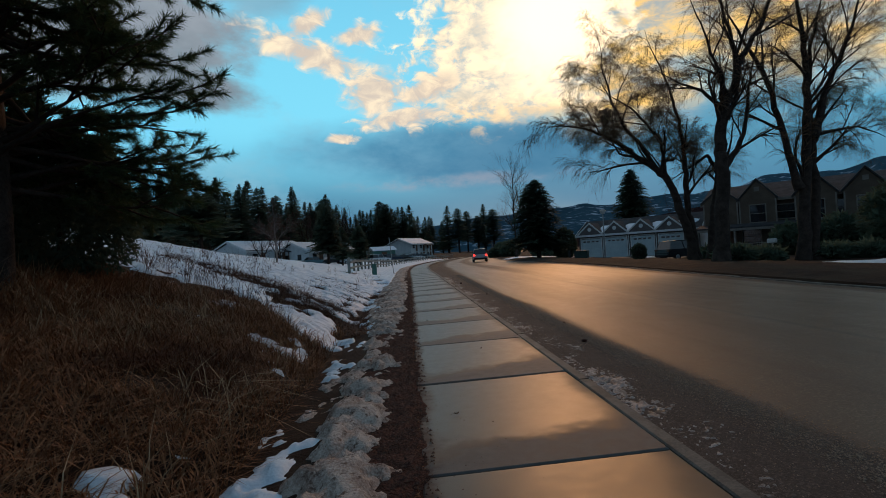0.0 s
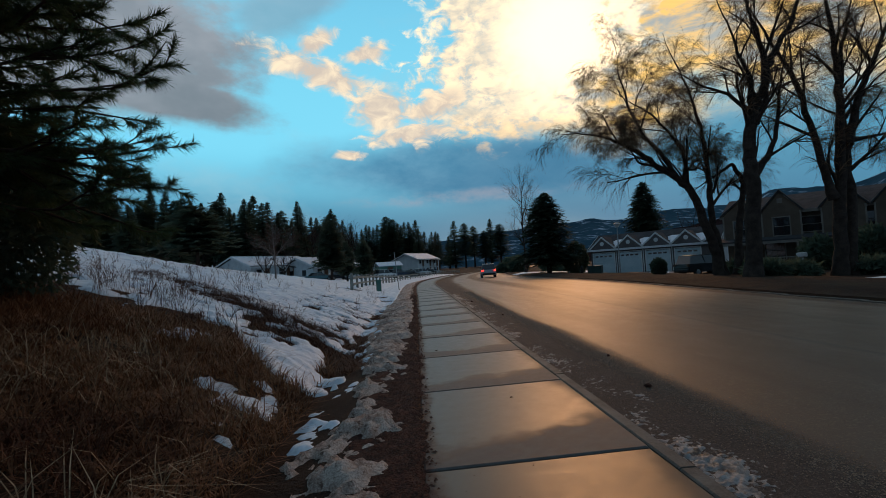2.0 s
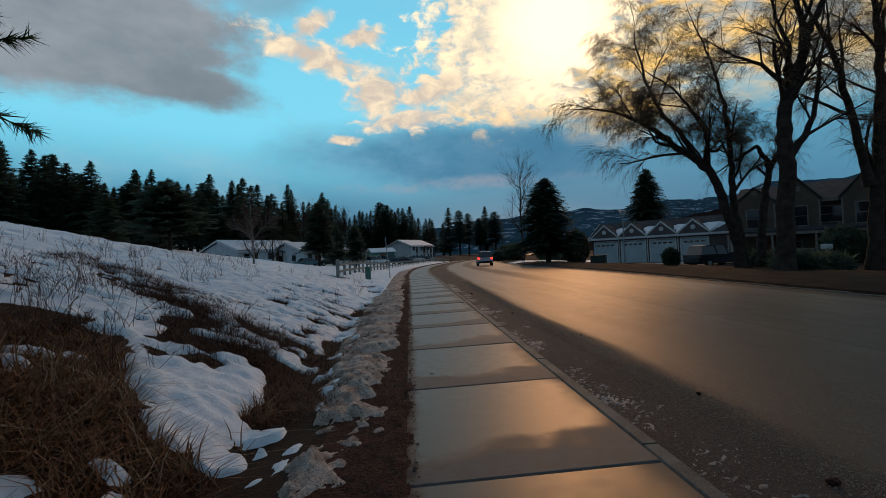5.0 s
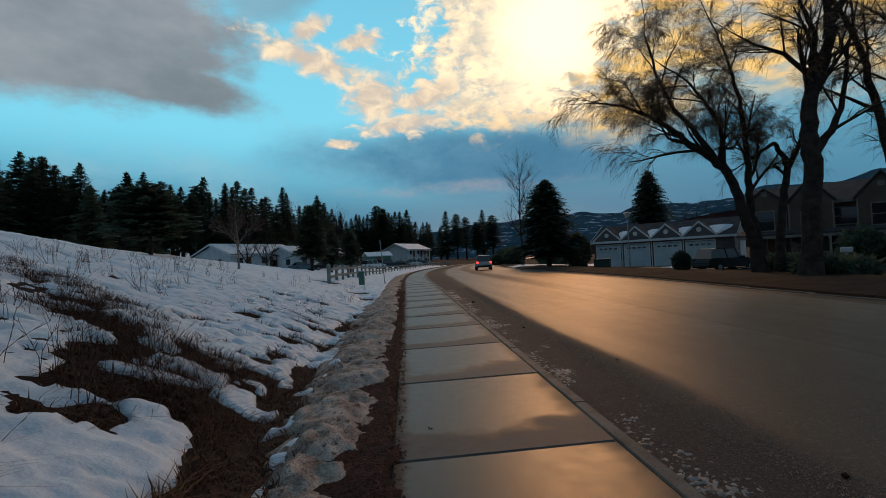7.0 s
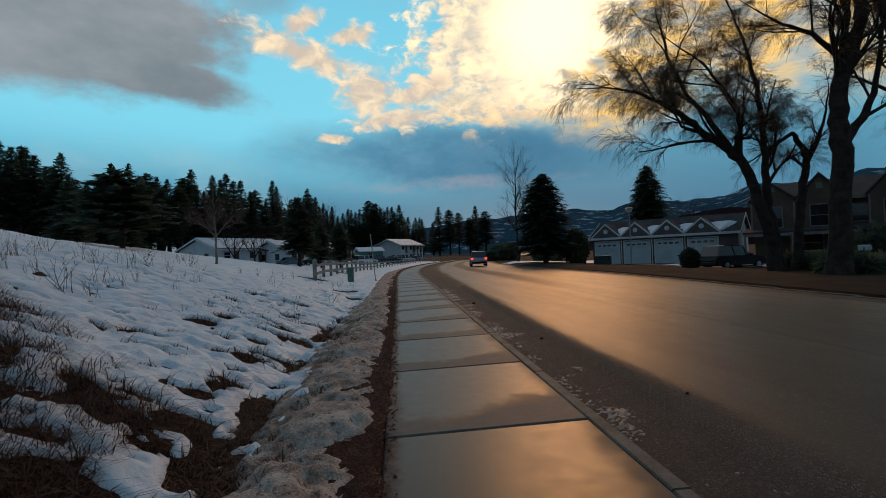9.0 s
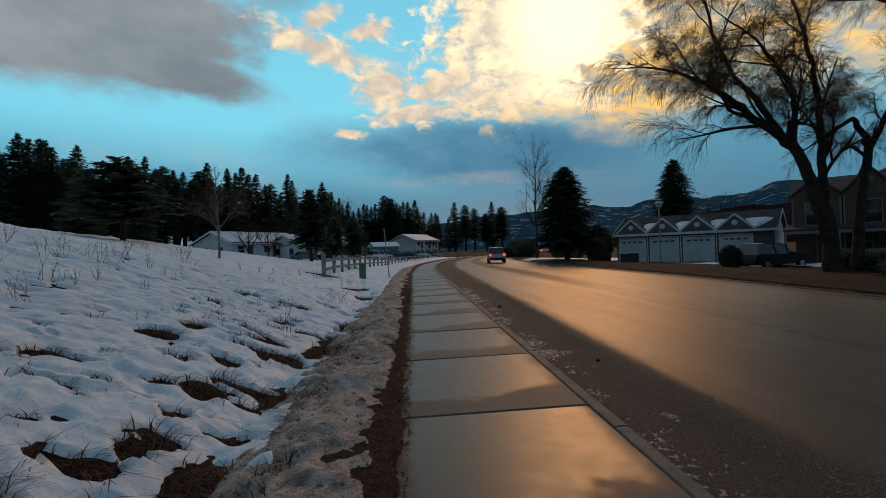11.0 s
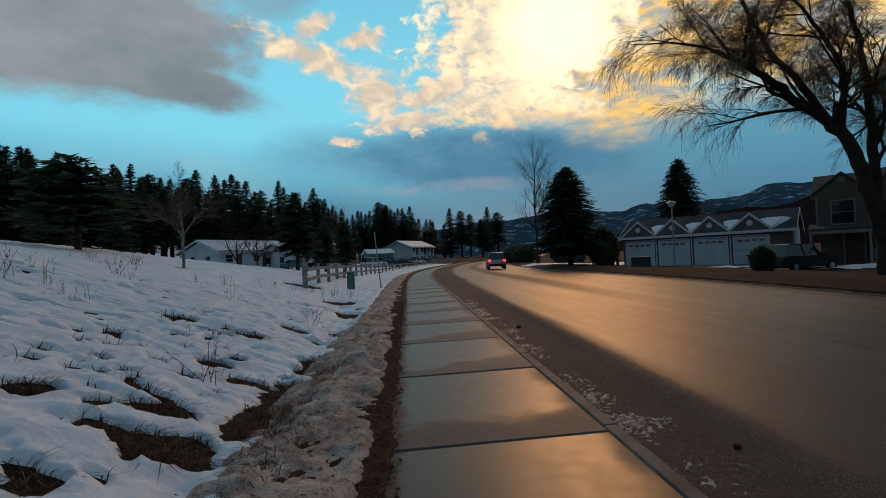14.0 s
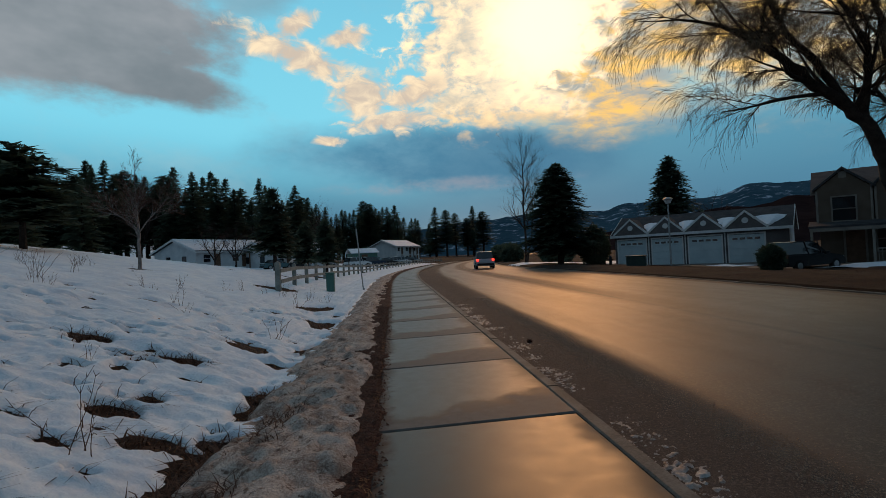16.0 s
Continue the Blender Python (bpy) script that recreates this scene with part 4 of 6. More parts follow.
def blades(name, spots, rng, length, width, lean, mat, label, category, per=1):
    """Dry blades: a bent strip each, rooted on the land."""
    n = len(spots)
    px, py = spots[:, 0], spots[:, 1]
    pz = land_z(px, py) - 0.02
    a = rng.rand(n) * math.tau
    L = length * (0.5 + rng.rand(n))
    tilt = lean * (0.4 + rng.rand(n))
    dx, dy = np.cos(a) * tilt, np.sin(a) * tilt
    wx, wy = -np.sin(a) * width, np.cos(a) * width
    rows = []
    for t, bend_, w in ((0, 0, 1), (0.5, 0.35, 0.8), (1.0, 1.15, 0.1)):
        cx, cy = px + dx * L * bend_, py + dy * L * bend_
        cz = pz + L * t * np.clip(1 - 0.55 * tilt * t, 0.1, 1)
        rows += [np.stack((cx - wx * w, cy - wy * w, cz), -1), np.stack((cx + wx * w, cy + wy * w, cz), -1)]
    V = np.stack(rows, 1).reshape(-1, 3)
    b = np.arange(n)[:, None] * 6
    F = np.concatenate((b + np.array([[0, 1, 3, 2]]), b + np.array([[2, 3, 5, 4]])), 0)
    return tagged(part(name, mesh_from(name, V, F), mat), label, category, kind="stuff")


def scatter(rng, n, x0, x1, y0, y1, keep):
    x, y = x0 + rng.rand(n) * (x1 - x0), y0 + rng.rand(n) * (y1 - y0)
    x = x + bend(y)
    return np.stack((x, y), -1)[keep(x, y)]


gr = np.random.RandomState(5)
bare = lambda x, y: snow_cover(x, y) < 0.0
spots = scatter(gr, 64000, -9, -1.35, 1.8, 10.2, lambda x, y: bare(x, y) & (vnoise(x, y, 1.3, 2) > 0.32))
blades("dry_grass", spots, gr, 0.27, 0.0058, 0.95, M_GRASS, "matted tawny dry grass on the bank", "grass")
spots = scatter(gr, 60000, -8, -0.7, 9.6, 34, lambda x, y: snow_cover(x, y) < -0.005)
blades("dry_grass", spots, gr, 0.09, 0.0045, 1.3, M_GRASS, "dry grass tufts showing through the snow", "grass")
spots = scatter(gr, 5500, -6, -1.5, 1.8, 9.5, lambda x, y: bare(x, y) & (vnoise(x, y, 0.9, 4) > 0.45))
blades("straw", spots, gr, 0.50, 0.0042, 1.15, material("pale_straw", ((0.25, 0.15, 0.08), (0.50, 0.34, 0.20)), 0.7, 6, 50, 0, space="World"), "long pale bent straw on the bank", "grass")
spots = scatter(gr, 40000, -4, -0.7, 9.5, 22, lambda x, y: snow_cover(x, y) < -0.02)
blades("dry_grass", spots, gr, 0.17, 0.005, 1.25, M_STALK, "dark matted grass in thawed hollows", "grass")
spots = scatter(gr, 60000, -7.5, -1.8, 9.6, 17.0, lambda x, y: (vnoise(x, y, 0.9, 4) > 0.46) & (np.abs(y - 12.3 + 0.78 * (x + 2.2)) < 1.0))
blades("dead_brush", spots, gr, 0.24, 0.0035, 1.15, M_STALK, "tangled dead brown brush in the snow", "brush")
spots = scatter(gr, 16000, -0.75, 0.0, 1.8, 24, lambda x, y: vnoise(x, y, 2.0, 1) > 0.42)
blades("leaf_litter", spots, gr, 0.035, 0.005, 1.6, M_GRASS, "scattered dead leaves and stems on the verge", "litter")


def weed_mesh(seed, h):
    rng_ = random.Random(seed)
    segs = []
    for k in range(rng_.randint(4, 7)):
        p = Vector((rng_.gauss(0, 0.05), rng_.gauss(0, 0.05), -0.05))
        d = Vector((rng_.gauss(0, 0.25), rng_.gauss(0, 0.25), 1)).normalized()
        L = h * rng_.uniform(0.5, 1.1)
        q = p
        for i in range(5):
            d = (d + Vector((rng_.gauss(0, 0.12), rng_.gauss(0, 0.12), -0.03))).normalized()
            e = q + d * L / 5
            segs.append((q, e, 0.0042 * (1 - i / 7), 0.0042 * (1 - (i + 1) / 7)))
            if i > 1:
                for _ in range(2):
                    sd = (d + Vector((rng_.gauss(0, 0.6), rng_.gauss(0, 0.6), 0.2))).normalized()
                    segs.append((e, e + sd * L * rng_.uniform(0.06, 0.16), 0.0022, 0.0012))
            q = e
    return tube_mesh("dry_weed", segs)


weeds = [weed_mesh(s, 0.5) for s in range(6)]
shapes = []
for me in weeds:
    co = np.zeros(len(me.vertices) * 3)
    me.vertices.foreach_get("co", co)
    shapes.append((co.reshape(-1, 3), np.array([tuple(p.vertices) for p in me.polygons])))
wr = random.Random(9)
WV, WF, base_i, n_weed = [], [], 0, 0
while n_weed < 230:
    pick = wr.random()
    if pick < 0.5:
        x, y = wr.uniform(-6.8, -2.4), wr.gauss(11.8, 1.0)
    elif pick < 0.66:
        x, y = wr.uniform(-9, -4.5), wr.uniform(14, 22)
    else:
        x, y = wr.uniform(-11, -1.9), wr.uniform(9, 33)
    if y < 8.6 or float(vnoise(x, y, 0.6, 3)) < 0.45:
        continue
    co, fc = shapes[n_weed % 6]
    m = pose(x, y, float(land_z(x, y)), 0, 0, wr.uniform(0, 360)) @ Matrix.Scale(wr.uniform(0.5, 1.25), 4)
    m = np.array(m)
    WV.append(co @ m[:3, :3].T + m[:3, 3])
    WF.append(fc + base_i)
    base_i += len(co)
    n_weed += 1
tagged(part("dry_weeds", mesh_from("dry_weeds", np.concatenate(WV), np.concatenate(WF)), M_STALK), "brittle brown weed stalks standing in snow", "weeds", kind="stuff")


# ---------------------------------------------------------------- the near pine and shrub
def near_pine(x, y):
    rng_ = random.Random(21)
    ob = empty("pine_tree", x, y, float(land_z(x, y)) - 0.1)
    segs, verts, faces = [], [], []
    H = 11.0
    for i in range(11):
        a, b = H * i / 11, H * (i + 1) / 11
        segs.append((Vector((0.03 * math.sin(i), 0, a)), Vector((0.03 * math.sin(i + 1), 0, b)), 0.21 * (1 - 0.075 * i), 0.21 * (1 - 0.075 * (i + 1))))

    def tuft(p, d, size):
        side = d.orthogonal().normalized()
        other = d.cross(side)
        for k in range(60):
            th, op = rng_.uniform(0, math.tau), rng_.uniform(0.25, 1.25)
            nd = (d * math.cos(op) + (side * math.cos(th) + other * math.sin(th)) * math.sin(op)).normalized()
            nd.z -= 0.12
            base = p + d * rng_.uniform(-0.14, 0.04)
            tip = base + nd * size * rng_.uniform(0.7, 1.1)
            w = nd.cross(Vector((rng_.gauss(0, 1), rng_.gauss(0, 1), rng_.gauss(0, 1)))).normalized() * 0.0055
            k0 = len(verts)
            verts.extend((base - w, base + w, tip))
            faces.append((k0, k0 + 1, k0 + 2))

    def limb(p, d, length, r, level):
        n = max(3, int(length / 0.16))
        pts = [p]
        for i in range(n):
            d = (d + Vector((rng_.gauss(0, 0.10), rng_.gauss(0, 0.10), rng_.gauss(0.01, 0.07)))).normalized()
            pts.append(pts[-1] + d * length / n)
        for i in range(n):
            segs.append((pts[i], pts[i + 1], max(0.004, r * (1 - 0.8 * i / n)), max(0.003, r * (1 - 0.8 * (i + 1) / n))))
        first = 2 if level == 2 else int(n * 0.45)
        for i in range(first, n + 1, 1 if level == 2 else 2):
            dd = (pts[i] - pts[i - 1]).normalized()
            if level == 2 or i > n * 0.6:
                tuft(pts[i], dd, 0.17)
        if level < 2:
            for k in range(6 if level == 0 else 3):
                i = int(n * (0.3 + 0.68 * (k + rng_.random()) / (6 if level == 0 else 3)))
                i = min(i, n - 1)
                dd = (pts[i + 1] - pts[i]).normalized()
                s = dd.cross(Vector((0, 0, 1))).normalized() * rng_.choice((-1, 1))
                limb(pts[i], (dd * 0.8 + s * rng_.uniform(0.4, 0.9) + Vector((0, 0, rng_.uniform(-0.25, 0.35)))).normalized(), length * rng_.uniform(0.28, 0.45), r * 0.5, level + 1)

    z = 1.3
    while z < 9.5:
        a = rng_.uniform(0, math.tau)
        L = (2.5 if z < 6 else 2.5 * (1 - (z - 6) / 5)) * rng_.uniform(0.75, 1.15) * (0.85 + 0.15 * min(1, (z - 0.6) / 1.5))
        limb(Vector((0, 0, z)), Vector((math.cos(a), math.sin(a), rng_.uniform(-0.25, 0.45))).normalized(), L, 0.045, 0)
        z += rng_.uniform(0.025, 0.06)
    part("trunk", tube_mesh("trunk", segs, 9), M_BARK, ob)
    part("crown", mesh_from("crown", verts, faces), M_PINE, ob, "long dark green needles in tufts")
    return tagged(ob, "tall pine with long dark needles on the bank", "tree")


near_pine(-5.35, 6.9)
shrub_thing("evergreen_shrub", -5.9, 9.0, 1.15, 2.5, 3, "dense dark evergreen shrub under the pine", 14000, 0.045)
shrub_thing("evergreen_shrub", -7.2, 8.6, 1.5, 3.2, 4, "dense dark evergreen shrub under the pine", 14000, 0.05)
sap = bare_tree("sapling", -4.45, 5.45, ((0.035, ((0, 0, 0), (0.0, 0, 0.9), (0.03, 0, 1.7), (0.0, 0.05, 2.6))),), 5, "slender leafless sapling on the grassy bank", top=2, kids=3, reach=0.7)


# ---------------------------------------------------------------- left side: fence, box, marker, young tree
def fence(x, ys, h=1.02):
    root = empty("rail_fence", x + float(bend(ys[0])), ys[0], float(land_z(x, ys[0])))
    ox, oy, oz = root.matrix_world.translation
    tops = []
    for i, y in enumerate(ys):
        xx = x + float(bend(y))
        zz = float(land_z(xx, y))
        w = 0.075 if i else 0.09
        hh = h if i else h * 1.12
        bm = prism(((-w, -0.3), (w, -0.3), (w, hh - 0.05), (0, hh), (-w, hh - 0.05)), -w, w)
        ob = part("post", bm, M_FENCE, root)
        ob.matrix_basis = pose(xx - ox, y - oy, zz - oz)
        tops.append((xx - ox, y - oy, zz - oz))
    for a, b in zip(tops, tops[1:]):
        for hz in (0.40, 0.80):
            bm = bmesh.new()
            d = Vector(b) - Vector(a)
            q = d.to_track_quat("Y", "Z").to_matrix().to_4x4()
            box(bm, -0.025, 0.025, 0, d.length, -0.07, 0.07)
            ob = part("rail", bm, M_FENCE, root)
            ob.matrix_basis = Matrix.Translation(Vector(a) + Vector((0.1, 0, hz))) @ q
    return tagged(root, "weathered post and rail fence in the snow", "fence")


fence(-4.05, [34.1 + 3.0 * k for k in range(40)])

mx, my = -1.12, 37.6
mk = empty("marker_pole", mx, my, float(land_z(mx, my)))
bm = bmesh.new()
rod(bm, (0, 0, -0.2), (-0.22, 0, 2.75), 0.028, 0.026, 8)
part("pole", bm, M_STEEL, mk)
bm = bmesh.new()
rod(bm, (0, 0, -0.05), (0, 0, 0.12), 0.05, 0.045, 8)
part("base_sleeve", bm, M_STEEL, mk)
tagged(mk, "thin leaning metal pole beside the sidewalk", "pole")

bx, by = -2.55, 37.6
ub = empty("utility_box", bx, by, float(land_z(bx, by)))
part("cabinet_body", boxes((-0.17, 0.17, -0.17, 0.17, -0.1, 0.80), bevel=0.02), M_TEAL, ub)
part("lid", boxes((-0.19, 0.19, -0.19, 0.19, 0.80, 0.87), bevel=0.015), M_TEAL, ub)
part("door", boxes((-0.14, 0.14, -0.188, -0.17, 0.08, 0.74), bevel=0.005), M_TEAL, ub)
tagged(ub, "green metal utility box standing by the fence", "utility box")

bare_tree("young_tree", -8.65, 33.8, ((0.065, ((0, 0, -0.1), (0.01, 0, 1.0), (0, 0.02, 1.6), (-0.03, 0, 2.3), (-0.05, 0.03, 3.0), (-0.06, 0.03, 3.6))), (0.028, ((0.0, 0.02, 1.5), (0.35, 0.1, 2.0), (0.7, 0.2, 2.4), (1.0, 0.2, 2.8))), (0.028, ((0, 0.02, 1.6), (-0.4, -0.1, 2.0), (-0.8, -0.2, 2.3), (-1.15, -0.2, 2.6))), (0.022, ((0, 0.02, 1.8), (0.1, -0.5, 2.2), (0.2, -0.8, 2.7)))), 12,
          "young leafless tree with a slim pale trunk in snow", top=3, droop=-0.02, kids=14, reach=0.85, bark=M_PALEBARK, twig=M_STALK, extra=2)

# ---------------------------------------------------------------- woods
kinds = [conifer("conifer", s, h, r, lab, **kw) for s, h, r, lab, kw in (
    (41, 15, 3.0, "tall dark conifer among the woods", dict(bare=0.20)),
    (42, 14, 2.3, "narrow dark conifer among the woods", dict(bare=0.18)),
    (43, 16, 3.2, "ragged dark pine among the woods", dict(bare=0.32, pointed=0.55, droop=0.15)),
    (44, 12, 2.6, "dark bushy conifer among the woods", dict(bare=0.12)))]
fr = random.Random(31)
first = set()


def plant(k, x, y, s, z=None, sz=None):
    if k not in first:
        first.add(k)
        put_at(kinds[k], x, y, fr.uniform(0, 360), s * 1.3, sz or s, z)
        return kinds[k]
    return copy_at(kinds[k], x, y, fr.uniform(0, 360), s * fr.uniform(1.15, 1.5), sz or s, z)


for i in range(96):
    az = radians(-66 + 54 * (i + fr.random()) / 96)
    row = i % 3
    dist = (105, 122, 140)[row] + fr.uniform(-8, 8)
    top = 8.2 + 3.4 * max(0, (-math.degrees(az) - 14) / 34)
    h = math.tan(radians(top * fr.uniform(0.72, 1.05))) * dist
    k = fr.choice((0, 0, 1, 2, 3))
    x, y = dist * math.sin(az) - 2, 12 + dist * math.cos(az)
    plant(k, x, y, h / (15, 14, 16, 12)[k] * (1.0 if k != 1 else 1.05), z=0.8 + (0.5 if row else 0) + float(lie(x, y)))
for i in range(60):
    az = radians(-13.5 + 24.0 * (i + fr.random()) / 60)
    dist = fr.uniform(215, 260) + (55 if az > 0.04 else 0)
    if az > 0.05 and i % 5 in (0, 2, 3):
        continue
    k = fr.choice((0, 1, 1, 2, 3))
    clump = 0.7 + 0.45 * float(vnoise(math.degrees(az), 3.0, 0.45, 2, 2))
    h = math.tan(radians(5.9 * clump * fr.uniform(0.8, 1.1))) * dist
    x, y = dist * math.sin(az), 10 + dist * math.cos(az)
    plant(k, x, y, h / (15, 14, 16, 12)[k], z=1.5 + float(lie(x, y)))
# singles before the woods
for k, x, y, s in ((0, -16.0, 103, 0.93), (1, -29, 66, 0.66), (0, -35, 66, 0.70)):
    c = plant(k, x, y, s)
    c["label"] = "dark green spruce standing in the snow"
pn = conifer("pine", 47, 6, 2.5, "dark spreading pine behind the snowy rise", bare=0.28, pointed=0.42, droop=0.05, dense=1.5)
put_at(pn, -14.8, 37.3, 0, 1.0, 0.70)
sp = conifer("spruce", 1, 12, 3.5, "dark green spruce with a full skirt beside the road", bare=0.12, pointed=0.66, dense=2.6, droop=0.30)
put_at(sp, 16.9, 64, 0, 1.22, 0.84)
c = copy_at(sp, 33.5, 72, 80, 1.12, 1.04)
c["label"] = "tall dark spruce behind the garages"
yard = conifer("spruce", 5, 6, 1.7, "bushy dark spruce with a bare lower trunk by the fence", bare=0.24, pointed=0.7, dense=2.2)
put_at(yard, -8.0, 51.3, 20, 1.0, 0.96)
for x, y, s, sz in ((-5.9, 62.5, 0.85, 0.84), (-9.0, 70, 1.0, 0.9)):
    copy_at(yard, x, y, 50 * x, s, sz)
shrub_thing("columnar_shrub", 20.2, 63.5, 1.45, 3.7, 11, "dark rounded evergreen shrub near the road", 9000, 0.09)
shrub_thing("round_bush", 17.1, 36.1, 0.50, 1.1, 12, "small dark round evergreen bush on the lawn", 6000, 0.05)
for i, (x, y, r, h) in enumerate(((20.3, 30.5, 1.0, 0.8), (21.6, 29.2, 1.1, 0.75), (18.6, 27.4, 1.0, 0.7), (25.4, 28.4, 1.2, 0.8), (26.8, 27.4, 1.0, 0.8), (28.4, 26.4, 1.1, 0.85), (28.4, 35.5, 1.2, 2.3), (31.0, 34.0, 1.4, 2.7), (31.0, 29.5, 1.9, 4.4), (34.0, 30.0, 2.1, 4.0), (22.6, 33.0, 0.9, 0.9), (20.0, 31.8, 0.8, 0.8))):
    shrub_thing("shrub", x, y, r, h, 20 + i, "dark overgrown shrub in front of the townhouse")
for i, (x, y, r) in enumerate(((12.5, 108, 1.6), (15.5, 100, 1.9), (20, 84, 1.9), (22, 90, 2.2), (14, 118, 2.2), (16, 130, 2.5))):
    shrub_thing("shrub", x + float(bend(y)), y, r, r * 1.4, 40 + i, "dark roadside bush in the distance")

# bare trees further off
bare_tree("birch_tree", 16.3, 75, ((0.16, ((0, 0, 0), (0.1, 0, 3.5), (0, 0.1, 7), (0.15, 0, 10.5), (0.1, 0, 12.5))), (0.10, ((0.1, 0, 0), (0.9, 0, 3.5), (1.2, 0.2, 7), (1.3, 0.2, 10)))),
          17, "slender leafless birch beside the road", top=3, droop=-0.10, kids=26, reach=3.9, extra=8)
for i, (x, y, h, s) in enumerate(((-46, 112, 15, 1), (-25, 128, 16, 2), (-19, 150, 17, 3), (-62, 98, 15, 4), (44, 96, 10, 5), (52, 92, 11, 6), (-27, 95, 8, 7), (-23, 92, 7.5, 8))):
    bare_tree("bare_tree", x, y, ((0.02 * h, ((0, 0, 0), (0.2, 0, h * 0.25), (0, 0.2, h * 0.5), (0.3, 0, h * 0.75))), (0.014 * h, ((0.1, 0, h * 0.2), (1.2, 0.3, h * 0.45), (2.0, 0.3, h * 0.7))), (0.014 * h, ((0.1, 0, h * 0.2), (-1.2, 0.3, h * 0.45), (-2.0, 0.3, h * 0.7)))),
              60 + s, "rounded leafless brown tree in the distance", top=3, droop=0.05, kids=9, reach=h * 0.27, twig=M_REDTWIG)


# ---------------------------------------------------------------- mountains
def ridge(name, dist, az0, az1, heights, mat, label, seed, rough=0.12):
    """A range on an arc; heights are in degrees over the horizon at even steps."""
    n, m = 140, 14
    verts = []
    az = np.linspace(az0, az1, n)
    prof = np.interp(az, np.linspace(az0, az1, len(heights)), heights)
    prof = prof * (1 + rough * (vnoise(az, az * 0, 0.35, seed, 4) - 0.5) * 2)
    for j in range(m):
        t = j / (m - 1)
        r = dist * (1 + 0.55 * t)
        z = np.tan(np.radians(prof)) * dist * 1.55 * t ** 0.8 * (1 + 0.16 * (vnoise(az * 1.0, az * 0 + 5 * t, 0.5, seed + 1, 3) - 0.5) * (1 if j < m - 1 else 0))
        a = np.radians(az)
        verts.append(np.stack((r * np.sin(a), r * np.cos(a), z - 3), -1))
    idx = np.arange(n * m).reshape(m, n)
    F = np.stack((idx[:-1, :-1], idx[:-1, 1:], idx[1:, 1:], idx[1:, :-1]), -1).reshape(-1, 4)
    return tagged(part(name, smooth(mesh_from(name, np.concatenate(verts), F)), mat), label, "mountain", kind="structure")


# the blue of this far range is haze carried by its material colour
ridge("backdrop_mountain", 1500, 2, 75, (3.2, 4.0, 4.4, 4.4, 4.8, 5.5, 5.8, 6.3, 6.7, 6.9, 6.6), M_HAZY_HILL, "wooded mountain with patches of snow, blue haze in its colour", 2)
ridge("backdrop_hill", 420, 17, 80, (0.6, 2.4, 3.6, 4.4, 4.8, 5.4, 5.8, 5.6, 5.6), M_NEARHILL, "low brown brushy hill behind the houses", 3)
ridge("backdrop_snow_slope", 150, -70, -13, (4.5, 5.2, 5.0, 5.4, 4.6, 4.2, 1.0), M_SNOW, "snowy slope rising behind the woods", 5)
ridge("backdrop_snow_hill", 300, -16, -6.5, (1.0, 3.6, 4.6, 3.8, 0.6), M_SNOW, "bare snowy slope behind the trees", 4)


# ---------------------------------------------------------------- buildings
def window(parent, x, z, w, h, y=0.0, name="window", bars=True, trim=None):
    """A framed window on the front wall (facing -y)."""
    f, trim = 0.09, trim or M_TRIM
    ob = part(name, boxes((x - w / 2 - f, x + w / 2 + f, y - 0.06, y, z - f, z), (x - w / 2 - f, x + w / 2 + f, y - 0.06, y, z + h, z + h + f), (x - w / 2 - f, x - w / 2, y - 0.06, y, z, z + h), (x + w / 2, x + w / 2 + f, y - 0.06, y, z, z + h), bevel=0.008), trim, parent)
    part("pane", boxes((x - w / 2, x + w / 2, y - 0.02, y - 0.004, z, z + h)), M_GLASS, ob)
    if bars:
        part("glazing_bar", boxes((x - w / 2, x + w / 2, y - 0.045, y - 0.021, z + h / 2 - 0.025, z + h / 2 + 0.025)), trim, ob)
    return ob


def siding(x0, x1, z0, z1, y0, y1, gap=0.18):
    """A wall of lapped boards along x, facing -y."""
    outline, z = [(y1, z1), (y1, z0)], z0
    while z < z1 - 0.02:
        t = min(z1, z + gap)
        outline += [(y0, z), (y0 + 0.025, t)]
        z = t
    return prism(outline, x0, x1, "x")


def gable_front(x, w, base, top, y, t=0.12):
    return prism(((x - w / 2, base), (x + w / 2, base), (x, top)), y, y + t)


def rakes(parent, x, w, base, top, y, mat=None):
    """White boards up both slopes of a front gable."""
    for sgn in (-1, 1):
        bm = prism(((x + sgn * (w / 2 + 0.15), base - 0.10), (x, top + 0.04), (x, top + 0.24), (x + sgn * (w / 2 + 0.15), base + 0.12)), y - 0.05, y)
        part("bargeboard", bm, mat or M_TRIM, parent)


def roof_between(x, w, base, top, y0, y1, t=0.14):
    """A small gable roof that runs back from a front gable."""
    o = 0.15
    k = (top - base) / (w / 2)
    e = base - k * o
    return prism(((x - w / 2 - o, e + 0.05), (x, top + 0.05), (x + w / 2 + o, e + 0.05), (x + w / 2 + o, e + 0.05 + t), (x, top + 0.05 + t), (x - w / 2 - o, e + 0.05 + t)), y0, y1)


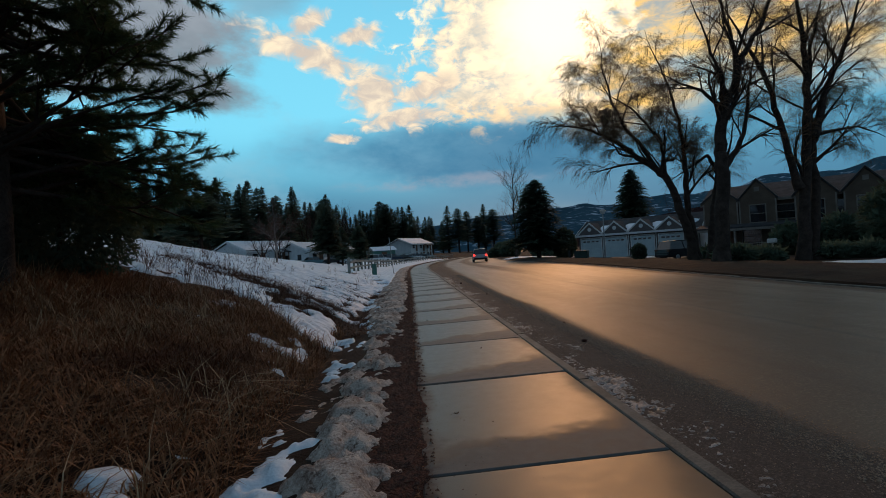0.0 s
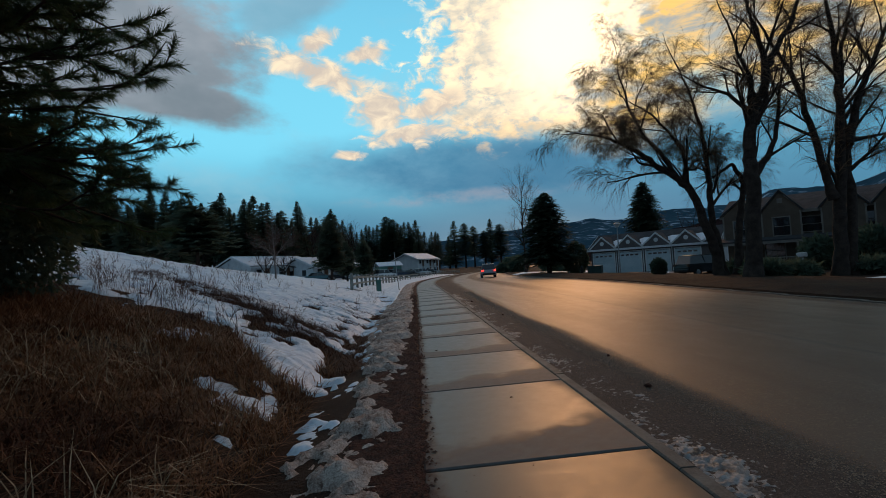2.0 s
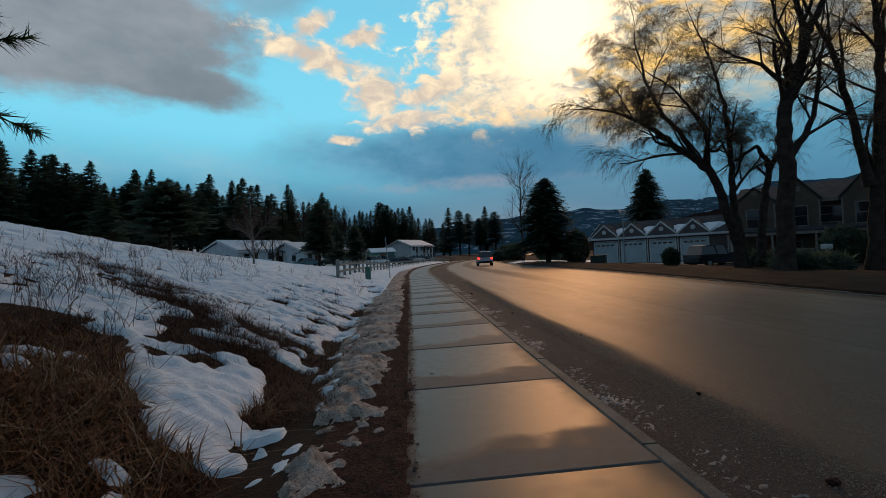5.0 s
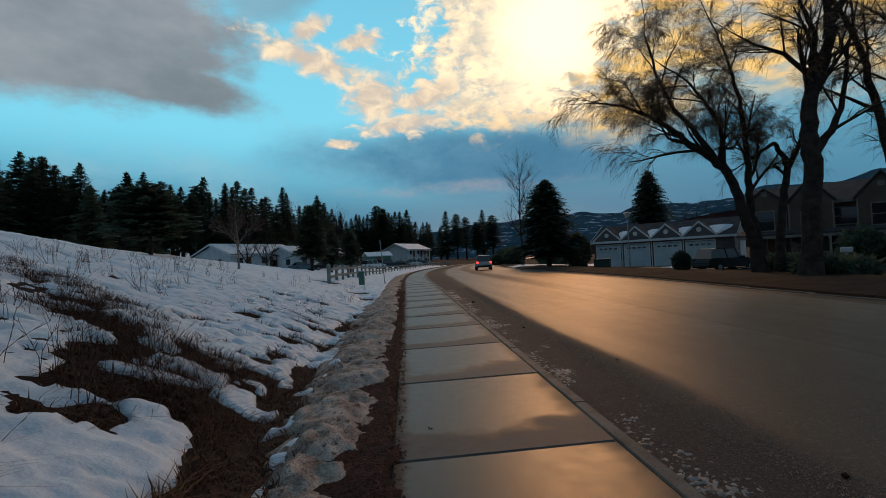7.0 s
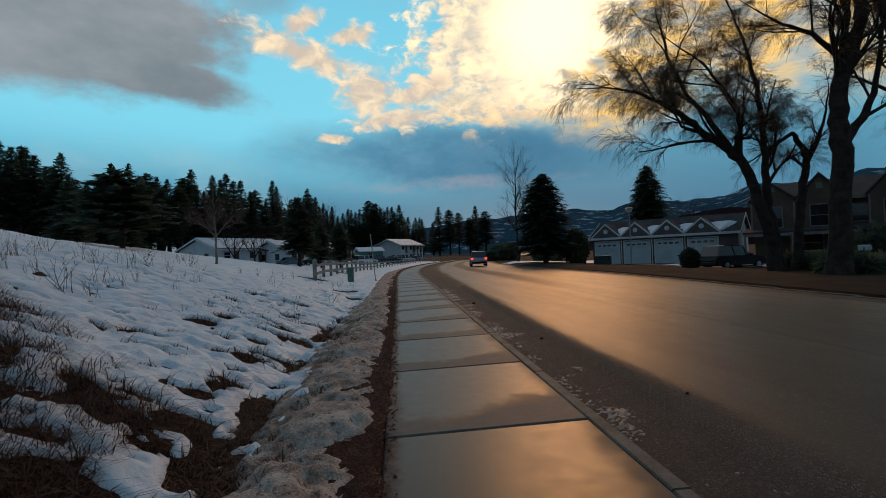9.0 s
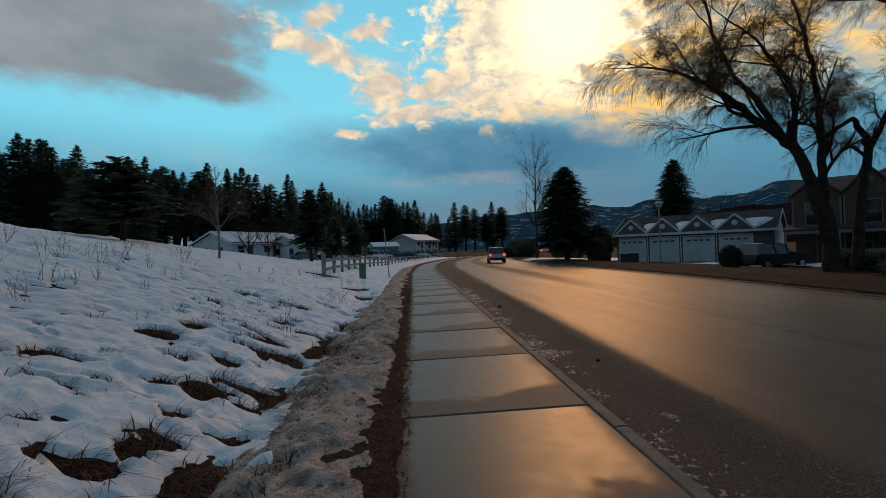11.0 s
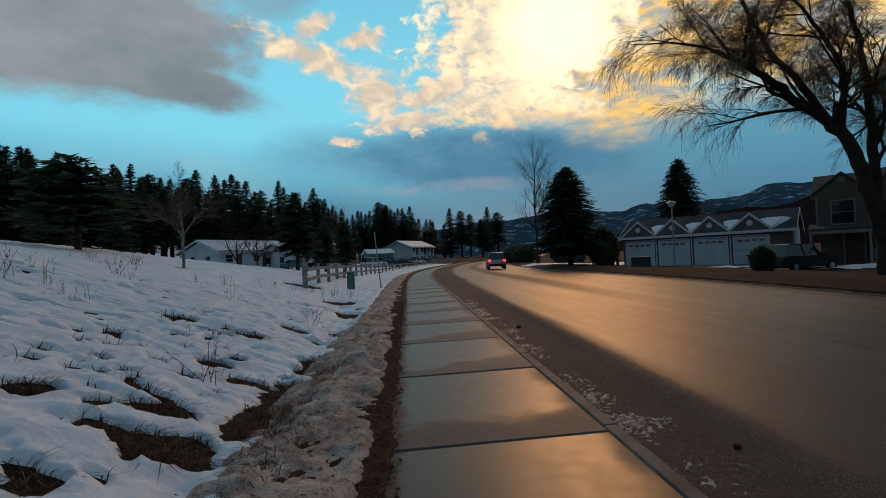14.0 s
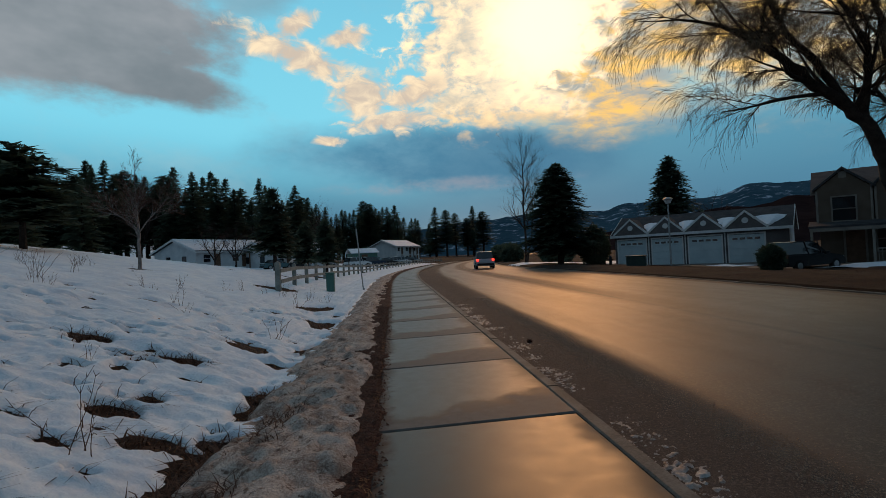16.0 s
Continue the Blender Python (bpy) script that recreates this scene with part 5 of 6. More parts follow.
def garage_block(x, y, z, rz):
    ob = empty("garage_block", x, y, z, rz)
    W, D, EAVE, PEAK = 13.7, 6.6, 2.80, 4.5
    part("front_wall", siding(0, W, -0.5, EAVE, 0, 0.2), M_GREY, ob, "grey-brown lapped siding")
    for x0, x1 in ((0.0, 0.2), (W - 0.2, W)):
        end = prism(((0.2, -0.5), (D, -0.5), (D, EAVE), (D / 2, PEAK - 0.1), (0.2, EAVE)), x0, x1, "x")
        part("end_wall", end, M_WHITE, ob, "white gable end wall")
    part("back_wall", boxes((0.2, W - 0.2, D - 0.2, D, -0.5, EAVE)), M_GREY, ob)
    o = 0.35
    part("roof", prism(((-o, EAVE - 0.12), (D / 2, PEAK), (D + o, EAVE - 0.12), (D + o, EAVE + 0.05), (D / 2, PEAK + 0.17), (-o, EAVE + 0.05)), -0.3, W + 0.3, "x"), M_ROOF, ob)
    part("fascia", boxes((-0.3, W + 0.3, -0.40, -0.352, EAVE - 0.16, EAVE + 0.07)), M_TRIM, ob)
    for k in (-1, 1):
        for xx in (-0.34, W + 0.3):
            part("bargeboard", prism(((D / 2 + k * (D / 2 + o), EAVE - 0.18), (D / 2, PEAK - 0.06), (D / 2, PEAK + 0.2), (D / 2 + k * (D / 2 + o), EAVE + 0.08)), xx, xx + 0.04, "x"), M_TRIM, ob)
    for i in range(4):
        cx = 1.57 + 3.07 * i
        g = part("gable", gable_front(cx, 2.9, EAVE + 0.06, 4.12, -0.33), M_GREY, ob)
        rakes(g, cx, 2.9, EAVE + 0.06, 4.12, -0.335)
        part("gable_roof", roof_between(cx, 2.9, EAVE + 0.06, 4.12, -0.32, 2.5), M_ROOF, g)
        bm = bmesh.new()
        bmesh.ops.create_cone(bm, cap_ends=True, segments=16, radius1=0.24, radius2=0.22, depth=0.05, matrix=pose(cx, -0.355, 3.5, 90))
        part("vent", bm, M_TRIM, g)
        # door: four rows of panels, a row of small windows
        d = part("garage_door", boxes((cx - 1.25, cx + 1.25, -0.012, 0.05, 0.0, 2.36)), M_DOOR, ob, "white sectional garage door")
        for r in range(4):
            part("panel", boxes((cx - 1.22, cx + 1.22, -0.045, -0.013, 0.02 + 0.59 * r, 0.58 + 0.59 * r), bevel=0.012), M_DOOR, d)
        for c in range(4):
            part("pane", boxes((cx - 1.0 + 0.53 * c, cx - 0.62 + 0.53 * c, -0.058, -0.046, 1.94, 2.12)), M_GLASS, d)
        part("door_frame", boxes((cx - 1.36, cx - 1.25, -0.05, 0.03, 0, 2.4), (cx + 1.25, cx + 1.36, -0.05, 0.03, 0, 2.4), (cx - 1.36, cx + 1.36, -0.055, 0.03, 2.4, 2.5)), M_TRIM, ob)
        if i:
            part("downpipe", boxes((cx - 1.58, cx - 1.50, -0.1, -0.03, 0, 2.6)), M_TRIM, ob)
        # snow caught in the valley
        sx0 = cx + 1.52
        bm = bmesh.new()
        top = []
        rs = random.Random(i)
        n = 9
        for a in range(n + 1):
            t = a / n
            wd = (0.05 + 0.75 * t) * (1.0 if i < 3 else 1.5)
            yy = -0.3 + 1.75 * t
            zz = EAVE + 0.07 + (yy + 0.35) * (PEAK - EAVE + 0.1) / (D / 2 + 0.35)
            jag = rs.uniform(-0.12, 0.12) if t > 0.3 else 0
            top.append([bm.verts.new((sx0 - wd + jag, yy, zz + 0.03)), bm.verts.new((sx0 - wd * 0.4, yy, zz + 0.16)), bm.verts.new((sx0 + wd * 0.5, yy, zz + 0.17)), bm.verts.new((sx0 + wd * 1.15 + jag, yy + 0.1, zz + 0.03))])
        for p, q in zip(top, top[1:]):
            for c in range(3):
                bm.faces.new((p[c], p[c + 1], q[c + 1], q[c]))
        bm.faces.new([v for v in top[-1]][::-1])
        part("snow_patch", bm, M_SNOW, ob, "leftover snow on the roof")
    return tagged(ob, "long grey garage block with four white doors and gables", "garage")


garage_block(21.3, 61.1, -0.36, -43.5)
part("driveway", sheet("driveway", np.linspace(18.8, 29.5, 14), np.linspace(42.5, 60.0, 18), lambda X, Y: np.maximum(land_z(X, Y), -0.46) + 0.02 + 0.02 * vnoise(X, Y, 1.0, 1), False), M_KERB)
tagged(bpy.data.objects["driveway"], "pale concrete drive in front of the garages", "driveway", kind="structure")


def townhouse(x, y, z, rz):
    ob = empty("townhouse", x, y, z, rz)
    W, D, EAVE, PEAK = 16.4, 9.0, 4.7, 6.3
    part("front_wall", siding(0, W, -0.6, EAVE, 0, 0.2), M_TAN, ob, "tan lapped siding")
    for x0, x1 in ((0.0, 0.2), (W - 0.2, W)):
        part("end_wall", prism(((0.2, -0.6), (D, -0.6), (D, EAVE), (D / 2, PEAK - 0.1), (0.2, EAVE)), x0, x1, "x"), M_TAN, ob)
    part("back_wall", boxes((0.2, W - 0.2, D - 0.2, D, -0.6, EAVE)), M_TAN, ob)
    o = 0.4
    part("roof", prism(((-o, EAVE - 0.15), (D / 2, PEAK), (D + o, EAVE - 0.15), (D + o, EAVE + 0.05), (D / 2, PEAK + 0.2), (-o, EAVE + 0.05)), -0.4, W + 0.4, "x"), M_ROOF, ob)
    part("fascia", boxes((-0.4, W + 0.4, -0.45, -0.402, EAVE - 0.2, EAVE + 0.06)), M_DULLTRIM, ob)
    for cx, gt in ((1.3, 5.95), (4.25, 6.4), (8.4, 6.4), (11.7, 6.4)):
        g = part("gable", boxes((cx - 1.4, cx + 1.4, -0.6, -0.004, 2.3, EAVE + 0.05)), M_TAN, ob)
        part("gable_top", gable_front(cx, 2.9, EAVE + 0.052, gt, -0.6), M_TAN, g)
        rakes(g, cx, 2.9, EAVE + 0.05, gt, -0.605, M_DULLTRIM)
        part("gable_roof", roof_between(cx, 2.9, EAVE + 0.05, gt, -0.75, 3.0), M_ROOF, g)
        for c0 in (cx - 1.44, cx + 1.32):
            part("corner_board", boxes((c0, c0 + 0.12, -0.63, -0.601, 2.3, EAVE)), M_DULLTRIM, g)
        window(ob, cx, 2.72, 1.15, 1.5, -0.605, trim=M_DULLTRIM)
        part("vent", boxes((cx - 0.2, cx + 0.2, -0.63, -0.601, 5.45, 5.85)), M_DULLTRIM, g)
    for cx in (6.3, 10.1):
        window(ob, cx, 2.9, 1.3, 1.2, 0.0, trim=M_DULLTRIM)
    for cx in (3.6, 6.0, 9.8, 13.4, 15.6):
        window(ob, cx, 0.7, 1.4, 1.5, 0.0, trim=M_DULLTRIM)
    for cx in (1.8, 8.0, 11.6):
        d = part("front_door", boxes((cx - 0.48, cx + 0.48, -0.05, 0.03, -0.02, 2.05), bevel=0.01), M_BROWN, ob, "dark brown front door")
        part("door_frame", boxes((cx - 0.6, cx - 0.48, -0.07, 0, -0.02, 2.05), (cx + 0.48, cx + 0.6, -0.07, 0, -0.02, 2.05), (cx - 0.6, cx + 0.6, -0.075, 0, 2.05, 2.17)), M_DULLTRIM, d)
    # porch
    part("porch_roof", prism(((-2.3, 2.27), (-2.3, 2.40), (0.0, 2.75), (0.0, 2.58)), -0.55, W - 0.4, "x"), M_ROOF, ob)
    part("porch_beam", boxes((-0.5, W - 0.5, -2.28, -2.12, 2.05, 2.28)), M_DULLTRIM, ob)
    part("porch_floor", boxes((0.0, W - 0.5, -2.3, 0, -0.5, -0.03)), M_KERB, ob)
    for cx in (-0.4, 2.6, 5.4, 8.4, 11.2, 14.0, 16.3):
        part("porch_post", boxes((cx - 0.07, cx + 0.07, -2.27, -2.13, -0.6, 2.05), bevel=0.01), M_DULLTRIM, ob)
    for c0, c1 in ((2.7, 5.3), (5.5, 8.3), (11.3, 13.9)):
        r = part("railing", boxes((c0, c1, -2.22, -2.18, 0.85, 0.93), (c0, c1, -2.22, -2.18, 0.08, 0.14)), M_DULLTRIM, ob)
        n = int((c1 - c0) / 0.16)
        for k in range(n):
            xx = c0 + (k + 0.5) * (c1 - c0) / n
            part("baluster", boxes((xx - 0.016, xx + 0.016, -2.215, -2.185, 0.14, 0.85)), M_DULLTRIM, r)
    return tagged(ob, "two-storey tan townhouse with gables and a porch", "house")


townhouse(28.55, 45.9, -0.25, -43.5)


def low_house(x, y, z, rz, W, D, EAVE, PEAK, label, storeys=1, porch=True, name="apartment_house"):
    ob = empty(name, x, y, z, rz)
    part("front_wall", siding(0, W, -1.0, EAVE, 0, 0.2, 0.22), M_WHITE, ob)
    for x0, x1 in ((0.0, 0.2), (W - 0.2, W)):
        part("end_wall", prism(((0.2, -1.0), (D, -1.0), (D, EAVE), (D / 2, PEAK - 0.1), (0.2, EAVE)), x0, x1, "x"), M_WHITE, ob, "pale grey gable wall")
    part("back_wall", boxes((0.2, W - 0.2, D - 0.2, D, -1.0, EAVE)), M_WHITE, ob)
    o = 0.5
    part("roof", prism(((-o, EAVE - 0.15), (D / 2, PEAK), (D + o, EAVE - 0.15), (D + o, EAVE + 0.05), (D / 2, PEAK + 0.2), (-o, EAVE + 0.05)), -0.5, W + 0.5, "x"), M_ROOF, ob)
    part("snow_cover", prism(((-o + 0.25, EAVE + 0.14), (D / 2, PEAK + 0.204), (D / 2, PEAK + 0.36), (-o + 0.15, EAVE + 0.26)), -0.45, W + 0.45, "x"), M_SNOW, ob, "snow on the roof slope")
    part("fascia", boxes((-0.5, W + 0.5, -0.56, -0.502, EAVE - 0.18, EAVE + 0.06)), M_TRIM, ob)
    for k in (-1, 1):
        part("bargeboard", prism(((D / 2 + k * (D / 2 + o), EAVE - 0.2), (D / 2, PEAK - 0.05), (D / 2, PEAK + 0.24), (D / 2 + k * (D / 2 + o), EAVE + 0.08)), -0.56, -0.5, "x"), M_TRIM, ob)
    n = max(2, int(W / 4.5))
    for s in range(storeys):
        for i in range(n):
            cx = (i + 0.5) * W / n
            window(ob, cx - 0.9, 1.0 + 2.6 * s, 1.3, 1.1, 0.0)
            if porch:
                part("recess_panel", boxes((cx + 0.5, cx + 1.7, -0.03, -0.003, 0.0 + 2.6 * s, 2.25 + 2.6 * s), bevel=0.008), M_BROWN, ob, "brown entry panel")
    # end windows
    for t in (0.28, 0.66):
        part("end_window", boxes((-0.03, -0.003, D * t - 0.5, D * t + 0.5, 0.9, 2.0), bevel=0.008), M_GLASS, ob)
    if porch:
        part("porch_roof", prism(((-1.7, EAVE - 0.45), (-1.7, EAVE - 0.3), (-0.1, EAVE + 0.1), (-0.1, EAVE - 0.1)), W * 0.52, W * 0.85, "x"), M_ROOF, ob)
        for cx in (W * 0.54, W * 0.68, W * 0.83):
            part("porch_post", boxes((cx - 0.08, cx + 0.08, -1.65, -1.5, -1.0, EAVE - 0.42), bevel=0.01), M_BROWN, ob)
    return tagged(ob, label, "house")


low_house(-29.8, 95.5, 1.3, 60, 17, 9.5, 2.6, 4.5, "long low pale apartment house with snow on its roof")
low_house(-19.6, 101, 0.8, 60, 16, 8.5, 2.5, 4.3, "low pale apartment house with brown entries")
low_house(1.2, 165, -0.1, 60, 15, 9.5, 4.9, 6.9, "two-storey pale house with snow on its roof", 2)


# ---------------------------------------------------------------- vehicles
def car(x, y, z, rz, paint, label, suv=False, lights=False):
    """A car that points along +x of its own frame: body shell, glass, wheels, lamps."""
    ob = empty("suv" if suv else "car", x, y, z, rz)
    H = 1.72 if suv else 1.46
    L, Wd, belt = 4.6, 1.82, 0.98 if suv else 0.92
    side = [(-2.25, 0.32), (-2.30, 0.62), (-2.22, belt), (-1.95, belt + 0.04), (1.05, belt), (2.05, belt - 0.14), (2.28, 0.68), (2.30, 0.34)]
    bm = prism([(a, b) for a, b in side], -Wd / 2, Wd / 2)
    bmesh.ops.bevel(bm, geom=bm.edges[:], offset=0.07, segments=2, affect="EDGES")
    body = part("body", bm, paint, ob)
    cab = [(-2.08 if suv else -1.75, belt), (-1.85 if suv else -1.15, H - 0.03), (-1.2 if suv else -0.7, H), (0.1, H - 0.02), (0.95, belt)]
    bm = prism(cab, -Wd / 2 + 0.10, Wd / 2 - 0.10)
    for v in bm.verts:
        if v.co.z > belt + 0.1:
            v.co.y *= 0.84
    part("window_glass", bm, M_GLASS, ob, "dark tinted glass")
    x0, x1 = (-1.86, 0.14) if suv else (-1.17, 0.14)
    bm = prism(((x0, H - 0.05), (x0 + 0.5, H + 0.012), (x1 - 0.25, H + 0.008), (x1, H - 0.045)), -0.70, 0.70)
    part("roof", bm, paint, ob)
    for px, s in ((-0.55, 1), (-0.55, -1), (0.45, 1), (0.45, -1)):
        bm = bmesh.new()
        rod(bm, (px, s * (Wd / 2 - 0.1), belt - 0.03), (px - 0.18, s * (Wd / 2 - 0.215), H - 0.03), 0.035, 0.035, 4)
        part("pillar", bm, paint, ob)
    for px in (-1.42, 1.42):
        for s in (-1, 1):
            bm = bmesh.new()
            bmesh.ops.create_cone(bm, cap_ends=True, segments=20, radius1=0.345, radius2=0.345, depth=0.22, matrix=pose(px, s * (Wd / 2 - 0.08), 0.345, 90))
            bmesh.ops.bevel(bm, geom=[e for e in bm.edges if len(e.link_faces) == 2 and any(len(f.verts) > 4 for f in e.link_faces)], offset=0.03, segments=2, affect="EDGES")
            w = part("wheel", bm, M_TYRE, ob, "black tyre")
            bm = bmesh.new()
            bmesh.ops.create_cone(bm, cap_ends=True, segments=16, radius1=0.21, radius2=0.17, depth=0.03, matrix=pose(px, s * (Wd / 2 + 0.035), 0.345, -90 * s))
            part("rim", bm, M_STEEL, w)
    for s in (-1, 1):
        part("headlight", boxes((2.16, 2.27, s * 0.62 - 0.2, s * 0.62 + 0.2, 0.66, 0.80), bevel=0.03), M_STEEL, ob)
        part("tail_light", boxes((-2.30, -2.18, s * 0.76 - 0.11, s * 0.76 + 0.11, 0.80, 1.02 if suv else 0.9), bevel=0.02), M_TAIL if lights else M_BROWN, ob, "red tail lamp")
        part("mirror", boxes((0.72, 0.86, s * 0.93 - 0.09, s * 0.93 + 0.09, belt, belt + 0.14), bevel=0.03), paint, ob)
    part("bumper", boxes((-2.36, -2.22, -0.82, 0.82, 0.36, 0.58), bevel=0.04), M_DARK, ob)
    part("front_bumper", boxes((2.22, 2.35, -0.82, 0.82, 0.32, 0.55), bevel=0.04), M_DARK, ob)
    return tagged(ob, label, "car")


def cz(x, y):
    return float(land_z(x, y)) + 0.01


car(24.0, 42.3, -0.45, 12, M_PAINT["black"], "dark parked four-wheel drive in front of the garages", suv=True)
ry0 = 66.0
rx0 = WALK_R + KERB_W + float(bend(ry0)) + 6.6
car(rx0, ry0, float(road_z(6.6, ry0)) + 0.01, 84, M_PAINT["silver"], "silver four-wheel drive on the road, tail lamps lit", suv=True, lights=True)
park = (("black", -13.5, 92, 35, False), ("silver", -10.5, 93, 35, True), ("white", -5.6, 98, 40, True), ("navy", -3.2, 101, 40, True), ("black", -1.2, 105, 40, False), ("silver", 0.2, 112, 40, False), ("white", 1.8, 118, 42, True), ("black", 3.2, 126, 42, False), ("teal", -16.5, 90, 35, False), ("silver", 5.0, 134, 42, False))
for k, x, y, rz, suv in park:
    car(x, y, cz(x, y), rz, M_PAINT[k], {"black": "black car parked in the snowy lot", "silver": "silver car parked in the snowy lot", "white": "white car parked in the snowy lot", "navy": "dark blue car parked in the snowy lot", "teal": "greenish car parked in the snowy lot"}[k], suv)["group"] = "cars parked in the lot"

# shed by the car park
sh = empty("shed", -7.5, 112, cz(-7.5, 112), 20)
part("wall", boxes((0, 5, 0, 4, -0.5, 2.3)), M_TEAL, sh)
part("roof", prism(((-0.3, 2.25), (2, 3.1), (4.3, 2.25), (4.3, 2.4), (2, 3.25), (-0.3, 2.4)), -0.3, 5.3, "x"), M_SNOW, sh, "snow-covered roof")
part("door", boxes((1.8, 3.0, -0.05, -0.002, 0, 2.0), bevel=0.01), M_BROWN, sh)
tagged(sh, "small green shed with a snowy roof", "shed")

# ---------------------------------------------------------------- right side fixtures
lx, ly = 19.4, 48.3
lp = empty("street_lamp", lx, ly, float(land_z(lx, ly)))
bm = bmesh.new()
rod(bm, (0, 0, -0.3), (0, 0, 4.35), 0.07, 0.05, 10)
part("pole", bm, M_STEEL, lp)
bm = bmesh.new()
bmesh.ops.create_cone(bm, cap_ends=True, segments=14, radius1=0.16, radius2=0.30, depth=0.3, matrix=pose(0, 0, 4.5))
part("lantern", bm, M_TRIM, lp)
bm = bmesh.new()
bmesh.ops.create_cone(bm, cap_ends=True, segments=14, radius1=0.36, radius2=0.12, depth=0.14, matrix=pose(0, 0, 4.725))
part("cap", bm, M_STEEL, lp)
tagged(lp, "pale metal street lamp on the verge", "street lamp")

tx, ty = 17.3, 49.1
tb = empty("transformer_box", tx, ty, float(land_z(tx, ty)), -30)
part("cabinet_body", boxes((-0.65, 0.65, -0.5, 0.5, -0.1, 0.65), bevel=0.03), M_DARKGREEN, tb)
part("lid", boxes((-0.68, 0.68, -0.53, 0.53, 0.65, 0.74), bevel=0.02), M_DARKGREEN, tb)
tagged(tb, "low dark green transformer box on the verge", "utility box")

hx, hy = 17.9, 54.7
hd = empty("fire_hydrant", hx, hy, float(land_z(hx, hy)))
bm = bmesh.new()
rod(bm, (0, 0, -0.1), (0, 0, 0.62), 0.12, 0.11, 12)
rod(bm, (0, 0, 0.62), (0, 0, 0.78), 0.13, 0.04, 12)
part("barrel", bm, M_DARK, hd)
for s in (-1, 1):
    bm = bmesh.new()
    rod(bm, (s * 0.10, 0, 0.45), (s * 0.22, 0, 0.45), 0.06, 0.06, 8)
    part("outlet", bm, M_DARK, hd)
tagged(hd, "small dark fire hydrant on the verge", "hydrant")

mx2, my2 = 25.5, 33.5
mb = empty("mailbox", mx2, my2, float(land_z(mx2, my2)), 25)
part("post", boxes((-0.06, 0.06, -0.06, 0.06, -0.2, 1.0)), M_TRIM, mb)
part("mailbox_body", boxes((-0.16, 0.16, -0.28, 0.28, 1.0, 1.32), bevel=0.05), M_TRIM, mb)
tagged(mb, "white mailbox on a post by the shrubs", "mailbox")

gp = empty("gate_post", 22.4, 21.5, float(land_z(22.4, 21.5)))
part("post", boxes((-0.1, 0.1, -0.1, 0.1, -0.2, 1.15), bevel=0.015), M_FENCE, gp)
part("rail", boxes((0.1, 5.0, -0.03, 0.03, 0.75, 0.9)), M_FENCE, gp)
part("rail", boxes((0.1, 5.0, -0.03, 0.03, 0.3, 0.45)), M_FENCE, gp)
tagged(gp, "weathered post with two wooden rails by the lawn", "fence")


def patch_z(cx, cy, rx, ry, seed):
    def f(X, Y):
        d = np.sqrt(((X - cx) / rx) ** 2 + ((Y - cy) / ry) ** 2)
        return land_z(X, Y) + 0.05 + 0.10 * (1 - d) + 0.22 * (vnoise(X, Y, 0.5, seed, 3) - 0.5)
    return f


for i, (cx, cy, rx, ry) in enumerate(((20, 75, 6, 5), (27, 78, 8, 8), (42, 62, 8, 8), (23.0, 48.5, 3.2, 1.4), (28, 41, 3.5, 1.5), (25, 22, 5, 2.6), (31, 20, 6, 5), (38, 74, 9, 8))):
    me = sheet("snow_patch", np.linspace(cx - rx, cx + rx, 40), np.linspace(cy - ry, cy + ry, 40), patch_z(cx, cy, rx, ry, i), False)
    tagged(part("snow_patch", me, M_SNOW), "thin patch of old snow on the lawn", "snow", kind="stuff")

# crusts of ice and grit in the gutter
ice_y = graded(((1.5, 22, 0.018), (22, 30, 0.05)))


def ice_z(X, Y):
    s = X - bend(Y) - (WALK_R + KERB_W)
    d = np.abs(s - 0.24 - 0.18 * (vnoise(X * 0 + 2, Y, 0.5, 4, 2) - 0.5)) / 0.17
    return road_z(s, Y) + 0.010 * (1 - d) + 0.045 * (vnoise(X, Y, 2.4, 1, 2) - 0.70) + 0.055 * (vnoise(X, Y, 34.0, 3, 2) - 0.58)


tagged(part("gutter_ice", sheet("gutter_ice", WALK_R + KERB_W + np.linspace(0.02, 0.62, 36), ice_y, ice_z), material("gutter_ice", ((0.16, 0.135, 0.12), (0.36, 0.34, 0.325)), 0.5, 6, 45, 0.8, space="World", spots=((0.12, 0.08, 0.06), 7.0, 0.52, 0.62), depth=0.01)), "broken grey ice crust in the gutter", "ice", kind="stuff")

pr = np.random.RandomState(8)
n = 42000
py_ = 1.5 + pr.rand(n) ** 1.2 * 30
ps_ = np.abs(pr.normal(0, 1, n)) * 0.35
ps_ = np.where(pr.rand(n) < 0.85, 0.98 + 0.5 * smoothstep(18, 46, py_) + pr.normal(0, 0.13, n), 0.2 + pr.rand(n) * 1.0)
ps_ = np.clip(ps_, 0.03, 5)
px_ = WALK_R + KERB_W + bend(py_) + ps_
pz_ = road_z(ps_, py_) + 0.004
sz_ = 0.0025 + 0.0055 * pr.rand(n) ** 2
off = np.array([[-1, -1, -0.5], [1, -1, -0.5], [0, 1.2, -0.5], [0, 0, 0.6]])
V = np.stack((px_, py_, pz_), -1)[:, None, :] + off[None] * sz_[:, None, None] * (0.7 + 0.6 * pr.rand(n, 4, 1))
F = (np.arange(n)[:, None, None] * 4 + np.array([[0, 1, 3], [1, 2, 3], [2, 0, 3]])[None]).reshape(-1, 3)
tagged(part("road_grit", mesh_from("road_grit", V.reshape(-1, 3), F), material("gravel_grit", ((0.15, 0.095, 0.065), (0.46, 0.32, 0.23)), 0.85, 30, 200, 0, space="World")), "loose brown grit along the road edge", "gravel", kind="stuff")
